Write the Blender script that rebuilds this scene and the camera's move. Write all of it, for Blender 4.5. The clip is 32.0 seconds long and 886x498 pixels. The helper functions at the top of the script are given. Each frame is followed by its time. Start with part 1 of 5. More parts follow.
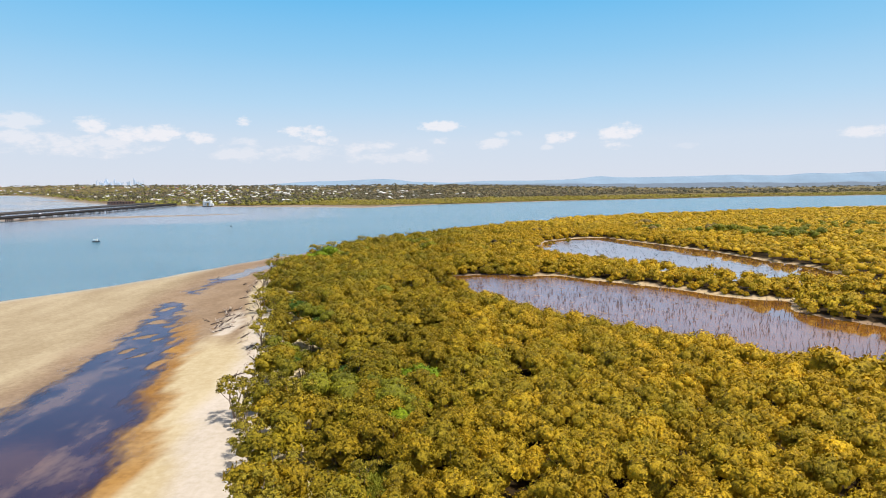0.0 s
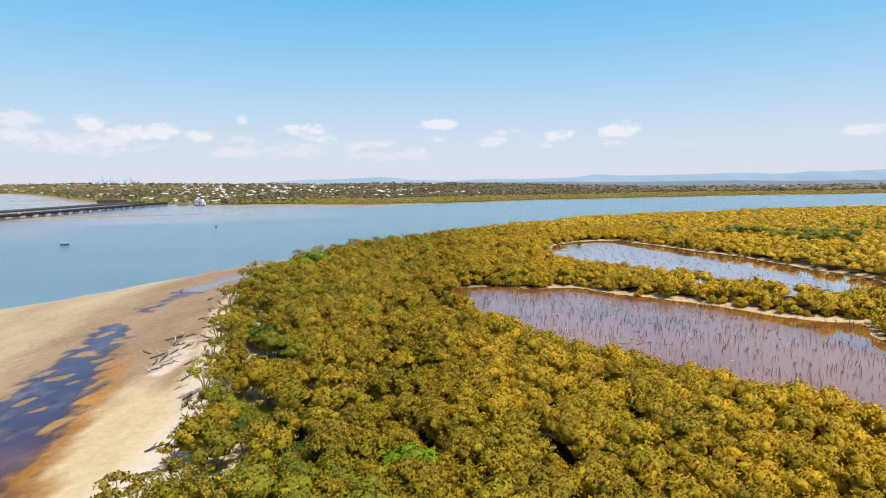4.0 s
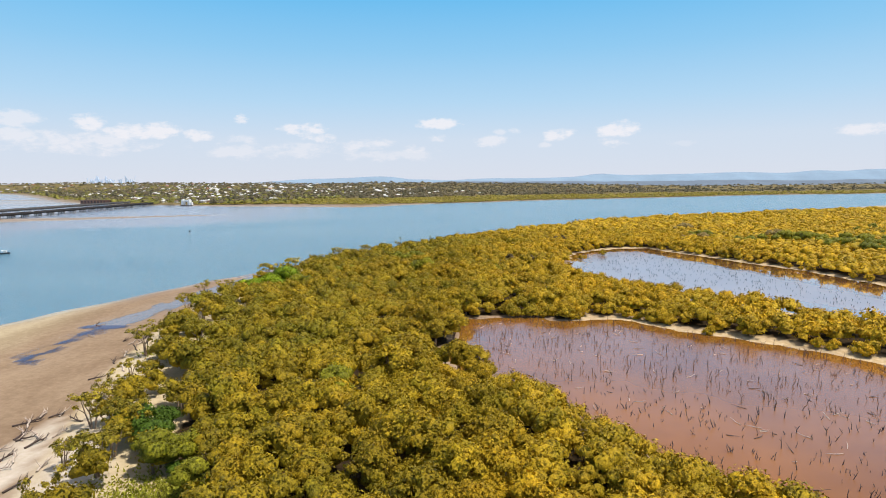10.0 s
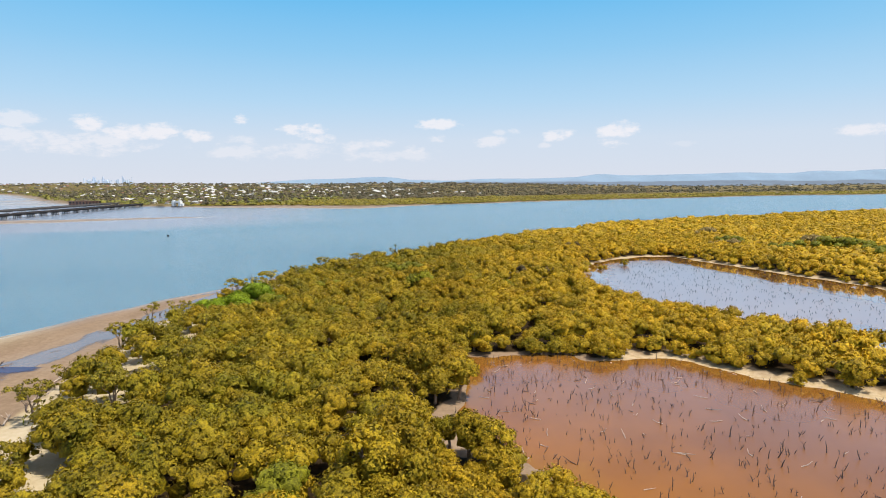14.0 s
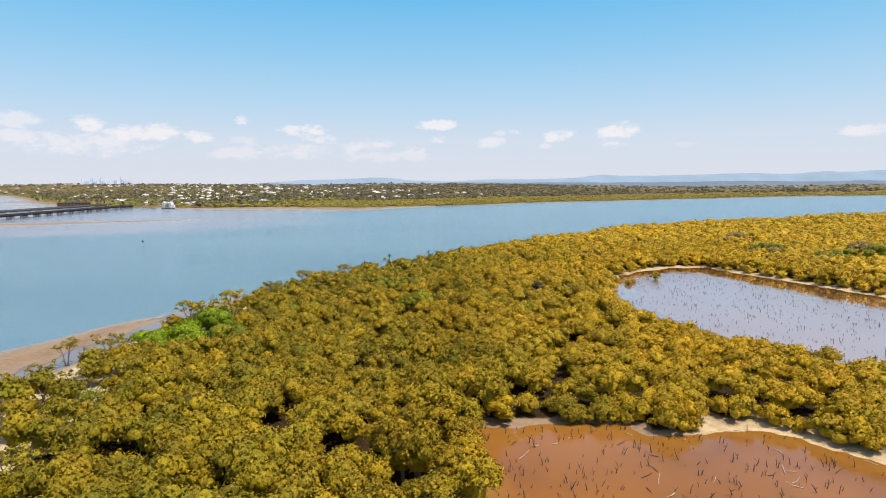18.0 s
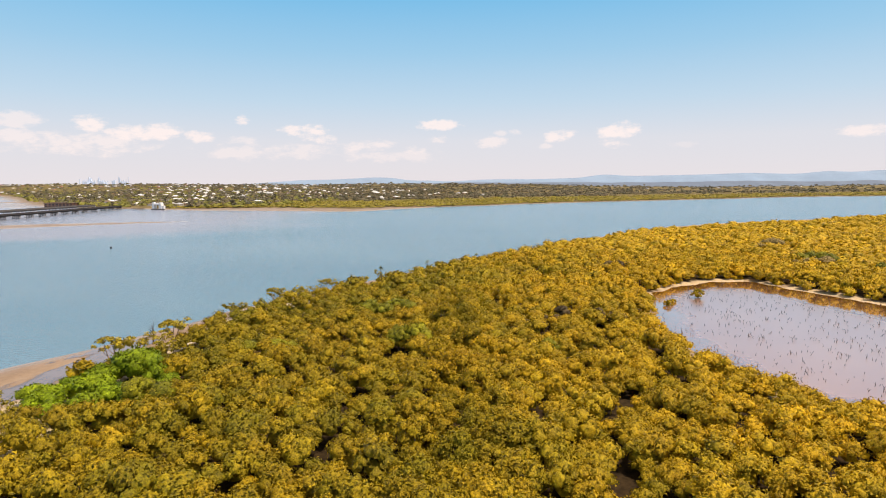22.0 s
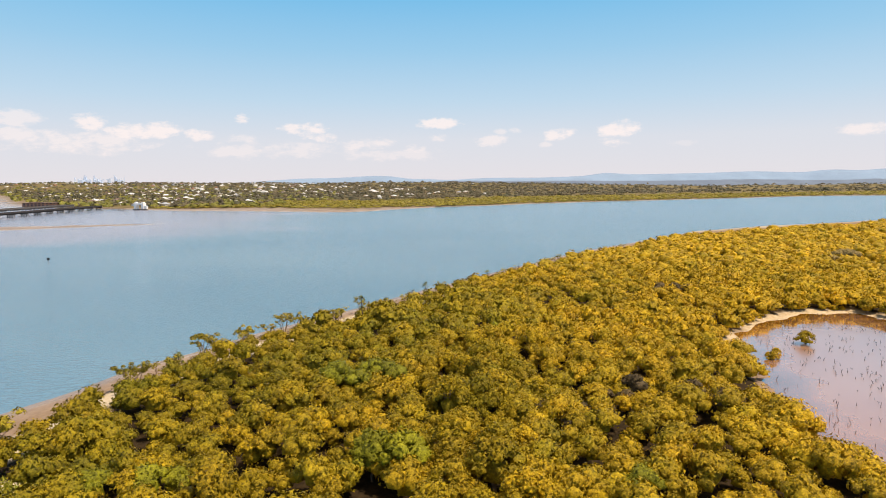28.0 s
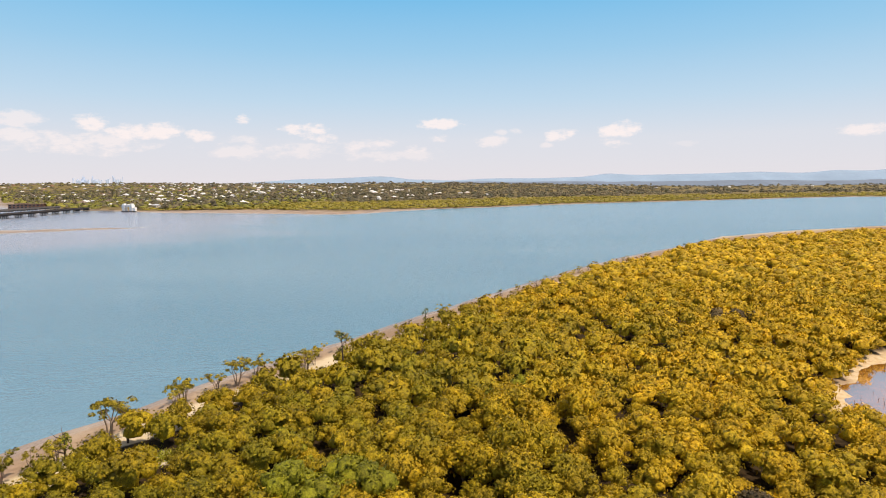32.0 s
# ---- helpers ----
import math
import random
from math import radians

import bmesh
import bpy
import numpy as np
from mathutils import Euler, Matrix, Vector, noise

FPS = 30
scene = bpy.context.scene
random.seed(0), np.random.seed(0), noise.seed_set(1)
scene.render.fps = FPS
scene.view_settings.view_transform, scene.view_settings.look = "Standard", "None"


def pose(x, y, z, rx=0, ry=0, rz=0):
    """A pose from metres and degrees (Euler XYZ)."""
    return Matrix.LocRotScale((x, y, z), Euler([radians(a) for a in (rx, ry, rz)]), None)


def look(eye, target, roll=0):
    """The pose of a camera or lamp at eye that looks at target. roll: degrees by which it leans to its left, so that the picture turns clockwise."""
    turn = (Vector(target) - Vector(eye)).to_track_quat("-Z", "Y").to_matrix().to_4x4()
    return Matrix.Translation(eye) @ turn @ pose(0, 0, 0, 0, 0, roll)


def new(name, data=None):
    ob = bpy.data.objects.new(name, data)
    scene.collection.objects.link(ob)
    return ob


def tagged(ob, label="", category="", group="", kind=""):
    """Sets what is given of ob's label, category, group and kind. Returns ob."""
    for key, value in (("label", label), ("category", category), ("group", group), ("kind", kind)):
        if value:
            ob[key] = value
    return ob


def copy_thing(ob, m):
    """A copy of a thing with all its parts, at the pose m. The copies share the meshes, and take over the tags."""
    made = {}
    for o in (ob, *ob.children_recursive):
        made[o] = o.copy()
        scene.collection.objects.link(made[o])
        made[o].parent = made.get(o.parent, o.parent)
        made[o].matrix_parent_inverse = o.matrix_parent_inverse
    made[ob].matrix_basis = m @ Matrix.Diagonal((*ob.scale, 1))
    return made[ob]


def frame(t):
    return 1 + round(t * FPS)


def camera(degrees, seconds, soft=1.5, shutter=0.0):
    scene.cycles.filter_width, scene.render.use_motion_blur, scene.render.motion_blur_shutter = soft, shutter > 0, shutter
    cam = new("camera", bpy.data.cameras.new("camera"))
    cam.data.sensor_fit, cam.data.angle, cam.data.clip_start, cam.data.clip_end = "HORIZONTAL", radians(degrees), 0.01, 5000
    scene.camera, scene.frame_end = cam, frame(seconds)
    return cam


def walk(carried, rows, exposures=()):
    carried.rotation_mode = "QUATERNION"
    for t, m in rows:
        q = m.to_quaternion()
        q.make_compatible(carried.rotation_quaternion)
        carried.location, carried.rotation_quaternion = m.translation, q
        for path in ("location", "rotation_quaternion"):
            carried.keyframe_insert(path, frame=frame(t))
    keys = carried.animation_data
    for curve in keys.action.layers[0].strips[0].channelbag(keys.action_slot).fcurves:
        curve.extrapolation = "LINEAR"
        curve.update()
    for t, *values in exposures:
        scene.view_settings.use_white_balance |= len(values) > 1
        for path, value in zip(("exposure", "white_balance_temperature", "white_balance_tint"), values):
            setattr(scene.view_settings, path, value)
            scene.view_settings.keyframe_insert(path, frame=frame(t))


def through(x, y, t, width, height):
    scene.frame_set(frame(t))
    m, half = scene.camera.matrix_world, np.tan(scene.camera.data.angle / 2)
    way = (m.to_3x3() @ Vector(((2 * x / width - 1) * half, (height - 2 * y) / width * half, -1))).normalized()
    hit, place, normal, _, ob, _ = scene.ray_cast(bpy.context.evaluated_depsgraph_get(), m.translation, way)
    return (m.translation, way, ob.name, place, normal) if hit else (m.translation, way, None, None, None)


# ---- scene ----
cam = camera(73.70, 32.0, soft=1.0)
PATH = [
    (0.0, look((0.000, 0.000, 40.000), (-3.233, 99.360, 29.181), -0.44)),
    (1.0, look((-0.323, 8.776, 39.936), (-3.495, 108.138, 29.114), -0.44)),
    (2.0, look((-0.647, 17.562, 39.873), (-3.830, 116.916, 28.982), -0.44)),
    (3.0, look((-0.975, 26.366, 39.812), (-4.113, 125.709, 28.810), -0.44)),
    (4.0, look((-1.308, 35.198, 39.754), (-4.393, 134.531, 28.649), -0.44)),
    (5.0, look((-1.647, 44.067, 39.698), (-4.707, 143.393, 28.520), -0.44)),
    (6.0, look((-1.996, 52.982, 39.648), (-5.020, 152.303, 28.412), -0.44)),
    (7.0, look((-2.354, 61.953, 39.602), (-5.310, 161.271, 28.320), -0.44)),
    (8.0, look((-2.724, 70.989, 39.562), (-5.623, 170.307, 28.268), -0.44)),
    (9.0, look((-3.107, 80.098, 39.529), (-6.003, 179.420, 28.273), -0.44)),
    (10.0, look((-3.498, 89.279, 39.502), (-6.411, 188.607, 28.297), -0.44)),
    (11.0, look((-3.894, 98.532, 39.479), (-6.799, 197.862, 28.301), -0.44)),
    (12.0, look((-4.290, 107.854, 39.460), (-7.169, 207.186, 28.291), -0.44)),
    (13.0, look((-4.680, 117.244, 39.442), (-7.535, 216.579, 28.284), -0.44)),
    (14.0, look((-5.061, 126.701, 39.426), (-7.907, 226.039, 28.292), -0.44)),
    (15.0, look((-5.427, 136.223, 39.410), (-8.280, 235.565, 28.311), -0.44)),
    (16.0, look((-5.773, 145.809, 39.392), (-8.648, 245.154, 28.331), -0.44)),
    (17.0, look((-6.099, 155.456, 39.373), (-9.005, 254.803, 28.343), -0.44)),
    (18.0, look((-6.408, 165.152, 39.352), (-9.352, 264.501, 28.345), -0.44)),
    (19.0, look((-6.709, 174.887, 39.333), (-9.691, 274.236, 28.339), -0.44)),
    (20.0, look((-7.011, 184.649, 39.317), (-10.024, 283.997, 28.327), -0.44)),
    (21.0, look((-7.320, 194.425, 39.305), (-10.354, 293.772, 28.311), -0.44)),
    (22.0, look((-7.646, 204.203, 39.300), (-10.689, 303.549, 28.290), -0.44)),
    (23.0, look((-7.995, 213.972, 39.303), (-11.041, 313.315, 28.267), -0.44)),
    (24.0, look((-8.375, 223.720, 39.316), (-11.417, 323.059, 28.240), -0.44)),
    (25.0, look((-8.794, 233.438, 39.341), (-11.826, 332.771, 28.213), -0.44)),
    (26.0, look((-9.247, 243.127, 39.376), (-12.270, 342.453, 28.192), -0.44)),
    (27.0, look((-9.730, 252.790, 39.419), (-12.749, 352.112, 28.188), -0.44)),
    (28.0, look((-10.237, 262.433, 39.470), (-13.262, 361.751, 28.210), -0.44)),
    (29.0, look((-10.765, 272.060, 39.528), (-13.809, 371.377, 28.265), -0.44)),
    (30.0, look((-11.307, 281.674, 39.589), (-14.382, 380.993, 28.348), -0.44)),
    (31.0, look((-11.860, 291.280, 39.654), (-14.972, 390.601, 28.448), -0.44)),
    (32.0, look((-12.417, 300.881, 39.720), (-15.571, 400.206, 28.557), -0.44)),
]
walk(cam, PATH, exposures=((0.0, 0.0, 6480, 10), (13.0, 0.0, 6460, 10), (17.0, 0.0, 6500, 10), (19.0, 0.02, 6880, 13), (20.0, 0.03, 7170, 15.5), (22.0, 0.05, 7440, 18), (25.0, 0.05, 7380, 17.5), (28.0, 0.04, 7260, 16), (32.0, 0.04, 7270, 16.5)))

# ---- sun, sky and exposure ----
SUN_EL, SUN_AZ = 68.0, 104.0     # degrees; azimuth clockwise from +y
sun = new("sun", bpy.data.lights.new("sun", "SUN"))
sun.data.energy, sun.data.angle, sun.data.color = 5.0, radians(0.5), (1.0, 0.94, 0.83)
sd = Vector((math.sin(radians(SUN_AZ)) * math.cos(radians(SUN_EL)), math.cos(radians(SUN_AZ)) * math.cos(radians(SUN_EL)), math.sin(radians(SUN_EL))))
sun.matrix_world = look(sd * 300, (0, 0, 0))


class Nodes:
    """Short hand for building node trees."""

    def __init__(self, tree):
        self.t = tree
        tree.nodes.clear()

    def n(self, kind, ins=None, **props):
        nd = self.t.nodes.new(kind)
        for k, v in props.items():
            setattr(nd, k, v)
        for k, v in (ins or {}).items():
            self.put(nd.inputs[k], v)
        return nd

    def put(self, sock, v):
        if isinstance(v, bpy.types.NodeSocket):
            self.t.links.new(v, sock)
        else:
            sock.default_value = v

    def math(self, op, a, b=0.0, clamp=False):
        nd = self.n("ShaderNodeMath", {0: a, 1: b}, operation=op)
        nd.use_clamp = clamp
        return nd.outputs[0]

    def mix(self, f, a, b):
        nd = self.t.nodes.new("ShaderNodeMix")
        nd.data_type = "RGBA"
        self.put(nd.inputs[0], f)
        self.put(nd.inputs[6], a if isinstance(a, bpy.types.NodeSocket) else (*a, 1))
        self.put(nd.inputs[7], b if isinstance(b, bpy.types.NodeSocket) else (*b, 1))
        return nd.outputs[2]

    def step(self, v, lo, hi):
        nd = self.n("ShaderNodeMapRange", {0: v, 1: lo, 2: hi, 3: 0.0, 4: 1.0}, interpolation_type="SMOOTHSTEP")
        return nd.outputs[0]

    def noise(self, vec, scale, detail=3.0, rough=0.55):
        nd = self.n("ShaderNodeTexNoise", {"Scale": scale, "Detail": detail, "Roughness": rough})
        if vec is not None:
            self.put(nd.inputs["Vector"], vec)
        return nd.outputs[0]

    def scaled(self, vec, s):
        return self.n("ShaderNodeMapping", {"Vector": vec, "Scale": s}).outputs[0]


world = bpy.data.worlds.new("sky")
scene.world = world
world.use_nodes = True
W = Nodes(world.node_tree)
sky = W.n("ShaderNodeTexSky", sky_type="NISHITA", sun_disc=False, sun_elevation=radians(SUN_EL), sun_rotation=radians(SUN_AZ), altitude=20.0, air_density=1.0, dust_density=1.2, ozone_density=2.0)
direc = W.n("ShaderNodeTexCoord").outputs["Generated"]
sep = W.n("ShaderNodeSeparateXYZ", {0: direc})
elev = sep.outputs[2]
az = W.math("ARCTAN2", sep.outputs[0], sep.outputs[1])
el = W.math("ARCSINE", elev)
# haze whitens the lowest degrees of the sky
SKYK = 0.11
base = W.n("ShaderNodeVectorMath", {0: sky.outputs[0], "Scale": SKYK}, operation="SCALE").outputs[0]
ramp_ = W.n("ShaderNodeValToRGB", {0: W.math("DIVIDE", el, radians(32.0))})
cr = ramp_.color_ramp
for i, (e_, c_) in enumerate(((0.0, (0.71, 0.745, 0.83)), (4.0, (0.635, 0.735, 0.86)), (7.5, (0.46, 0.685, 0.89)), (12.0, (0.285, 0.595, 0.88)), (17.0, (0.145, 0.505, 0.865)), (32.0, (0.07, 0.28, 0.66)))):
    k_ = cr.elements[i] if i < 2 else cr.elements.new(e_ / 32.0)
    k_.position, k_.color = e_ / 32.0, (*c_, 1)
skyc = W.mix(W.step(el, radians(26), radians(48)), ramp_.outputs[0], base)
wob = W.noise(W.scaled(direc, (1.0, 1.0, 2.2)), 26.0, 6.0, 0.62)
wob2 = W.noise(W.scaled(direc, (1.0, 1.0, 2.0)), 90.0, 4.0, 0.6)
wsum = W.math("ADD", W.math("MULTIPLY", W.math("SUBTRACT", wob, 0.5), 4.2), W.math("MULTIPLY", W.math("SUBTRACT", wob2, 0.5), 1.1))
cloud = None
# fair-weather clouds low over the far hills: azimuth, elevation, half width, half height (degrees), weight
for ca, ce, cw, ch, k in ((-37.2, 5.1, 2.6, 0.75, 0.6), (-32.2, 5.2, 1.6, 0.8, 0.9), (-28.3, 4.5, 3.2, 0.85, 0.9), (-23.6, 4.3, 1.6, 0.6, 0.8),
                          (-20.2, 5.9, 0.9, 0.5, 0.8), (-14.6, 4.9, 2.4, 0.8, 0.9), (-12.8, 4.2, 1.2, 0.5, 0.7), (-8.5, 3.6, 3.0, 0.8, 0.6),
                          (-2.3, 5.6, 2.3, 0.6, 0.9), (-2.2, 4.2, 1.2, 0.45, 0.6), (2.8, 3.9, 1.8, 0.6, 0.6), (-4.6, 3.2, 1.5, 0.5, 0.6),
                          (5.2, 4.8, 0.7, 0.4, 0.5), (9.3, 4.3, 1.8, 0.6, 0.8), (14.7, 4.7, 1.9, 0.95, 0.9), (14.2, 3.5, 1.5, 0.5, 0.7),
                          (33.6, 3.9, 2.4, 0.5, 0.7), (20.0, 3.3, 1.8, 0.35, 0.3), (-33.0, 3.4, 7.0, 1.0, 0.6), (-18.0, 3.0, 7.0, 0.9, 0.5), (-7.0, 2.6, 6.0, 0.7, 0.45), (-20.5, 4.0, 2.0, 0.5, 0.5), (3.8, 4.7, 0.8, 0.3, 0.5), (8.0, 3.4, 0.8, 0.3, 0.5), (-37.0, 4.0, 2.0, 0.6, 0.6)):
    dx = W.math("DIVIDE", W.math("SUBTRACT", az, radians(ca)), radians(cw))
    dy = W.math("DIVIDE", W.math("SUBTRACT", el, radians(ce)), radians(ch))
    r2 = W.math("ADD", W.math("MULTIPLY", dx, dx), W.math("MULTIPLY", dy, dy))
    one = W.math("MULTIPLY", W.math("SUBTRACT", 1.0, W.math("ADD", r2, wsum), clamp=True), k)
    cloud = one if cloud is None else W.math("MAXIMUM", cloud, one)
# scattered clouds higher up, above and behind
high = W.math("MULTIPLY", W.step(W.noise(W.n("ShaderNodeVectorMath", {0: direc, 1: W.n("ShaderNodeCombineXYZ", {0: W.math("MAXIMUM", elev, 0.12), 1: W.math("MAXIMUM", elev, 0.12), 2: W.math("MAXIMUM", elev, 0.12)}).outputs[0]}, operation="DIVIDE").outputs[0], 3.4, 6.0, 0.55), 0.47, 0.60), W.step(el, 0.31, 0.38))
cloud = W.math("MAXIMUM", W.math("MULTIPLY", W.step(cloud, 0.0, 1.0), 0.7), W.math("MULTIPLY", high, 0.7))
skyc = W.mix(cloud, skyc, (0.98, 0.93, 0.94))
bg = W.n("ShaderNodeBackground", {"Color": skyc, "Strength": 1.0})
W.t.links.new(bg.outputs[0], W.n("ShaderNodeOutputWorld").inputs[0])


# ---- materials ----
def material(name):
    m = bpy.data.materials.new(name)
    m.use_nodes = True
    return m, Nodes(m.node_tree)


def finish(N, shader):
    N.t.links.new(shader, N.n("ShaderNodeOutputMaterial").inputs[0])


def where(N):
    return N.n("ShaderNodeNewGeometry").outputs["Position"]


def bump(N, height, strength, dist):
    return N.n("ShaderNodeBump", {"Height": height, "Strength": strength, "Distance": dist}).outputs[0]


def plain(name, c, rough=0.7, metal=0.0, vary=0.18, scale=1.5, relief=0.02, glow=0.0):
    m, N = material(name)
    p = where(N)
    a = N.noise(p, scale, 4.0)
    b = N.noise(p, scale * 9.0, 2.0)
    f = N.math("ADD", N.math("MULTIPLY", a, 0.7), N.math("MULTIPLY", b, 0.3))
    rnd = N.n("ShaderNodeObjectInfo").outputs["Random"]
    f = N.math("ADD", N.math("MULTIPLY", f, 0.75), N.math("MULTIPLY", rnd, 0.25))
    col = N.mix(f, [x * (1 - 2 * vary) for x in c], [min(1, x * (1 + 2 * vary)) for x in c])
    ins = {"Base Color": col, "Roughness": rough, "Metallic": metal}
    if relief:
        ins["Normal"] = bump(N, b, 0.4, relief)
    s = N.n("ShaderNodeBsdfPrincipled", ins)
    if glow:
        N.put(s.inputs["Emission Color"], col)
        s.inputs["Emission Strength"].default_value = glow
    finish(N, s.outputs[0])
    return m


def leaf(name, green, warm, through=0.11, span=(0.28, 1.42), drift=False):
    """Foliage: hue drifts from tree to tree, lightness from spray to spray and leaf to leaf; dark grain paints shade
    between leaves.
    """
    m, N = material(name)
    p = where(N)
    big = N.noise(p, 0.02, 3.0)
    tree = N.noise(p, 0.19, 2.0)
    fine = N.n("ShaderNodeNewGeometry").outputs["Random Per Island"]
    crown = N.math("FRACT", N.math("ADD", N.n("ShaderNodeAttribute", attribute_name="crown").outputs["Fac"], N.n("ShaderNodeObjectInfo").outputs["Random"]))
    grain = N.math("ADD", N.math("MULTIPLY", N.noise(p, 2.2, 2.0, 0.6), 0.4), N.math("MULTIPLY", N.noise(p, 8.0, 3.0, 0.7), 0.6))
    hue = N.math("ADD", N.math("ADD", N.math("MULTIPLY", N.step(tree, 0.34, 0.66), 0.34), N.math("MULTIPLY", N.step(big, 0.35, 0.65), 0.22)), N.math("ADD", N.math("MULTIPLY", fine, 0.10), N.math("MULTIPLY", crown, 0.34)))
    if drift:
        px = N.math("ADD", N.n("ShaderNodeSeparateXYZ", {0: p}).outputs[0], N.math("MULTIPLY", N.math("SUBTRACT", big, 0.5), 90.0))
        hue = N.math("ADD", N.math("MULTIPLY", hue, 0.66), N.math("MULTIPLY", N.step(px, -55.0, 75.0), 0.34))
    val = N.math("ADD", N.math("MULTIPLY", N.step(grain, 0.38, 0.62), 0.66), N.math("MULTIPLY", fine, 0.34))
    val = N.math("MULTIPLY", N.math("ADD", N.math("MULTIPLY", val, span[1] - span[0]), span[0]), N.math("ADD", 0.84, N.math("MULTIPLY", N.math("FRACT", N.math("MULTIPLY", crown, 7.3)), 0.34)))
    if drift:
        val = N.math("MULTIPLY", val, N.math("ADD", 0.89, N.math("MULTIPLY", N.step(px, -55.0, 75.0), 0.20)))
    col = N.mix(hue, green, warm)
    col = N.n("ShaderNodeVectorMath", {0: col, "Scale": val}, operation="SCALE").outputs[0]
    d = N.n("ShaderNodeBsdfPrincipled", {"Base Color": col, "Roughness": 0.6, "Specular IOR Level": 0.2, "Normal": bump(N, grain, 0.7, 0.22)})
    tr = N.n("ShaderNodeBsdfTranslucent", {"Color": col})
    mx = N.n("ShaderNodeMixShader", {0: through, 1: d.outputs[0], 2: tr.outputs[0]})
    finish(N, mx.outputs[0])
    return m


def water(name, c, deep, rough, wave, size, long=1.0, spec=0.5, ior=1.33):
    m, N = material(name)
    p = where(N)
    broad = N.noise(N.scaled(p, (0.35, 1.0, 1.0)), 0.012, 4.0)
    col = N.mix(N.step(broad, 0.3, 0.72), deep, c)
    # pale silty shoals towards the bridge and along the flats, sky reflection painted in
    xy = N.n("ShaderNodeSeparateXYZ", {0: p})
    edge_ = N.math("SUBTRACT", 340.0, N.math("MULTIPLY", N.step(xy.outputs[1], 560.0, 740.0), 150.0))
    px = N.math("SUBTRACT", N.math("ADD", N.math("MULTIPLY", N.math("SUBTRACT", broad, 0.5), 240.0), N.math("MULTIPLY", xy.outputs[0], -1.0)), edge_)
    streak = N.noise(N.scaled(p, (0.25, 1.0, 1.0)), 0.03, 4.0, 0.6)
    col = N.mix(N.math("MULTIPLY", N.step(px, -70.0, 110.0), N.math("ADD", 0.55, N.math("MULTIPLY", streak, 0.4))), col, (0.27, 0.265, 0.315))
    h = N.math("ADD", N.noise(N.scaled(p, (1.0, long, 1.0)), size, 4.0, 0.6), N.math("MULTIPLY", N.noise(p, size * 4.0, 2.0), 0.35))
    s = N.n("ShaderNodeBsdfPrincipled", {"Base Color": col, "Roughness": rough, "IOR": ior, "Specular IOR Level": spec, "Normal": bump(N, h, 1.0, wave)})
    finish(N, s.outputs[0])
    return m


def still_water(name, c, deep, lo, hi, power, most, tint, silt=None, thin=0.0, rough=0.05, shallow=None):
    """Calm turbid water: a coloured body under a mirror that gains towards a flat view."""
    m, N = material(name)
    p = where(N)
    broad = N.noise(p, 0.03, 4.0)
    col = N.mix(N.step(broad, 0.32, 0.68), deep, c)
    if silt:
        col = N.mix(N.step(N.noise(N.scaled(p, (1.0, 0.5, 1.0)), 0.11, 5.0, 0.6), 0.5, 0.66), col, silt)
    if shallow:
        # sheltered and shallow along the banks: calm, and the colour turns orange-brown
        shore = N.math("ADD", N.n("ShaderNodeAttribute", attribute_name="shore").outputs["Fac"], N.math("MULTIPLY", N.math("SUBTRACT", N.noise(p, 0.10, 4.0, 0.6), 0.5), 16.0))
        near_bank = N.math("SUBTRACT", 1.0, N.step(shore, 1.5, 7.0))
        col = N.mix(N.math("MULTIPLY", near_bank, 0.85), col, shallow)
        lee = N.math("ADD", 7.0, N.math("MULTIPLY", N.step(N.n("ShaderNodeSeparateXYZ", {0: p}).outputs[0], 70.0, 125.0), 16.0))
        calm = N.math("SUBTRACT", 1.0, N.step(N.math("SUBTRACT", shore, lee), -3.0, 3.0))
        rough = N.math("SUBTRACT", rough, N.math("MULTIPLY", calm, rough - 0.06))
    body = N.n("ShaderNodeBsdfDiffuse", {"Color": col})
    nrm = bump(N, N.noise(p, 0.5, 3.0), 1.0, 0.008)
    gloss = N.n("ShaderNodeBsdfGlossy", {"Color": (*tint, 1), "Roughness": rough, "Normal": nrm})
    f = N.n("ShaderNodeMapRange", {0: N.n("ShaderNodeLayerWeight", {"Blend": 0.5}).outputs["Facing"], 1: lo, 2: hi, 3: 0.0, 4: 1.0}).outputs[0]
    f = N.math("ADD", 0.03, N.math("MULTIPLY", N.math("POWER", f, power), most))
    out = N.n("ShaderNodeMixShader", {0: f, 1: body.outputs[0], 2: gloss.outputs[0]}).outputs[0]
    if thin:
        # runs out to a clear film where it gets shallow
        deepness = N.n("ShaderNodeAttribute", attribute_name="depth").outputs["Fac"]
        ragged = N.math("ADD", N.math("MULTIPLY", N.math("SUBTRACT", N.noise(N.scaled(p, (1.0, 0.45, 1.0)), 0.45, 5.0, 0.65), 0.5), thin * 1.7), deepness)
        clear = N.n("ShaderNodeBsdfTransparent")
        out = N.n("ShaderNodeMixShader", {0: N.step(ragged, 0.0, thin), 1: clear.outputs[0], 2: out}).outputs[0]
    finish(N, out)
    return m


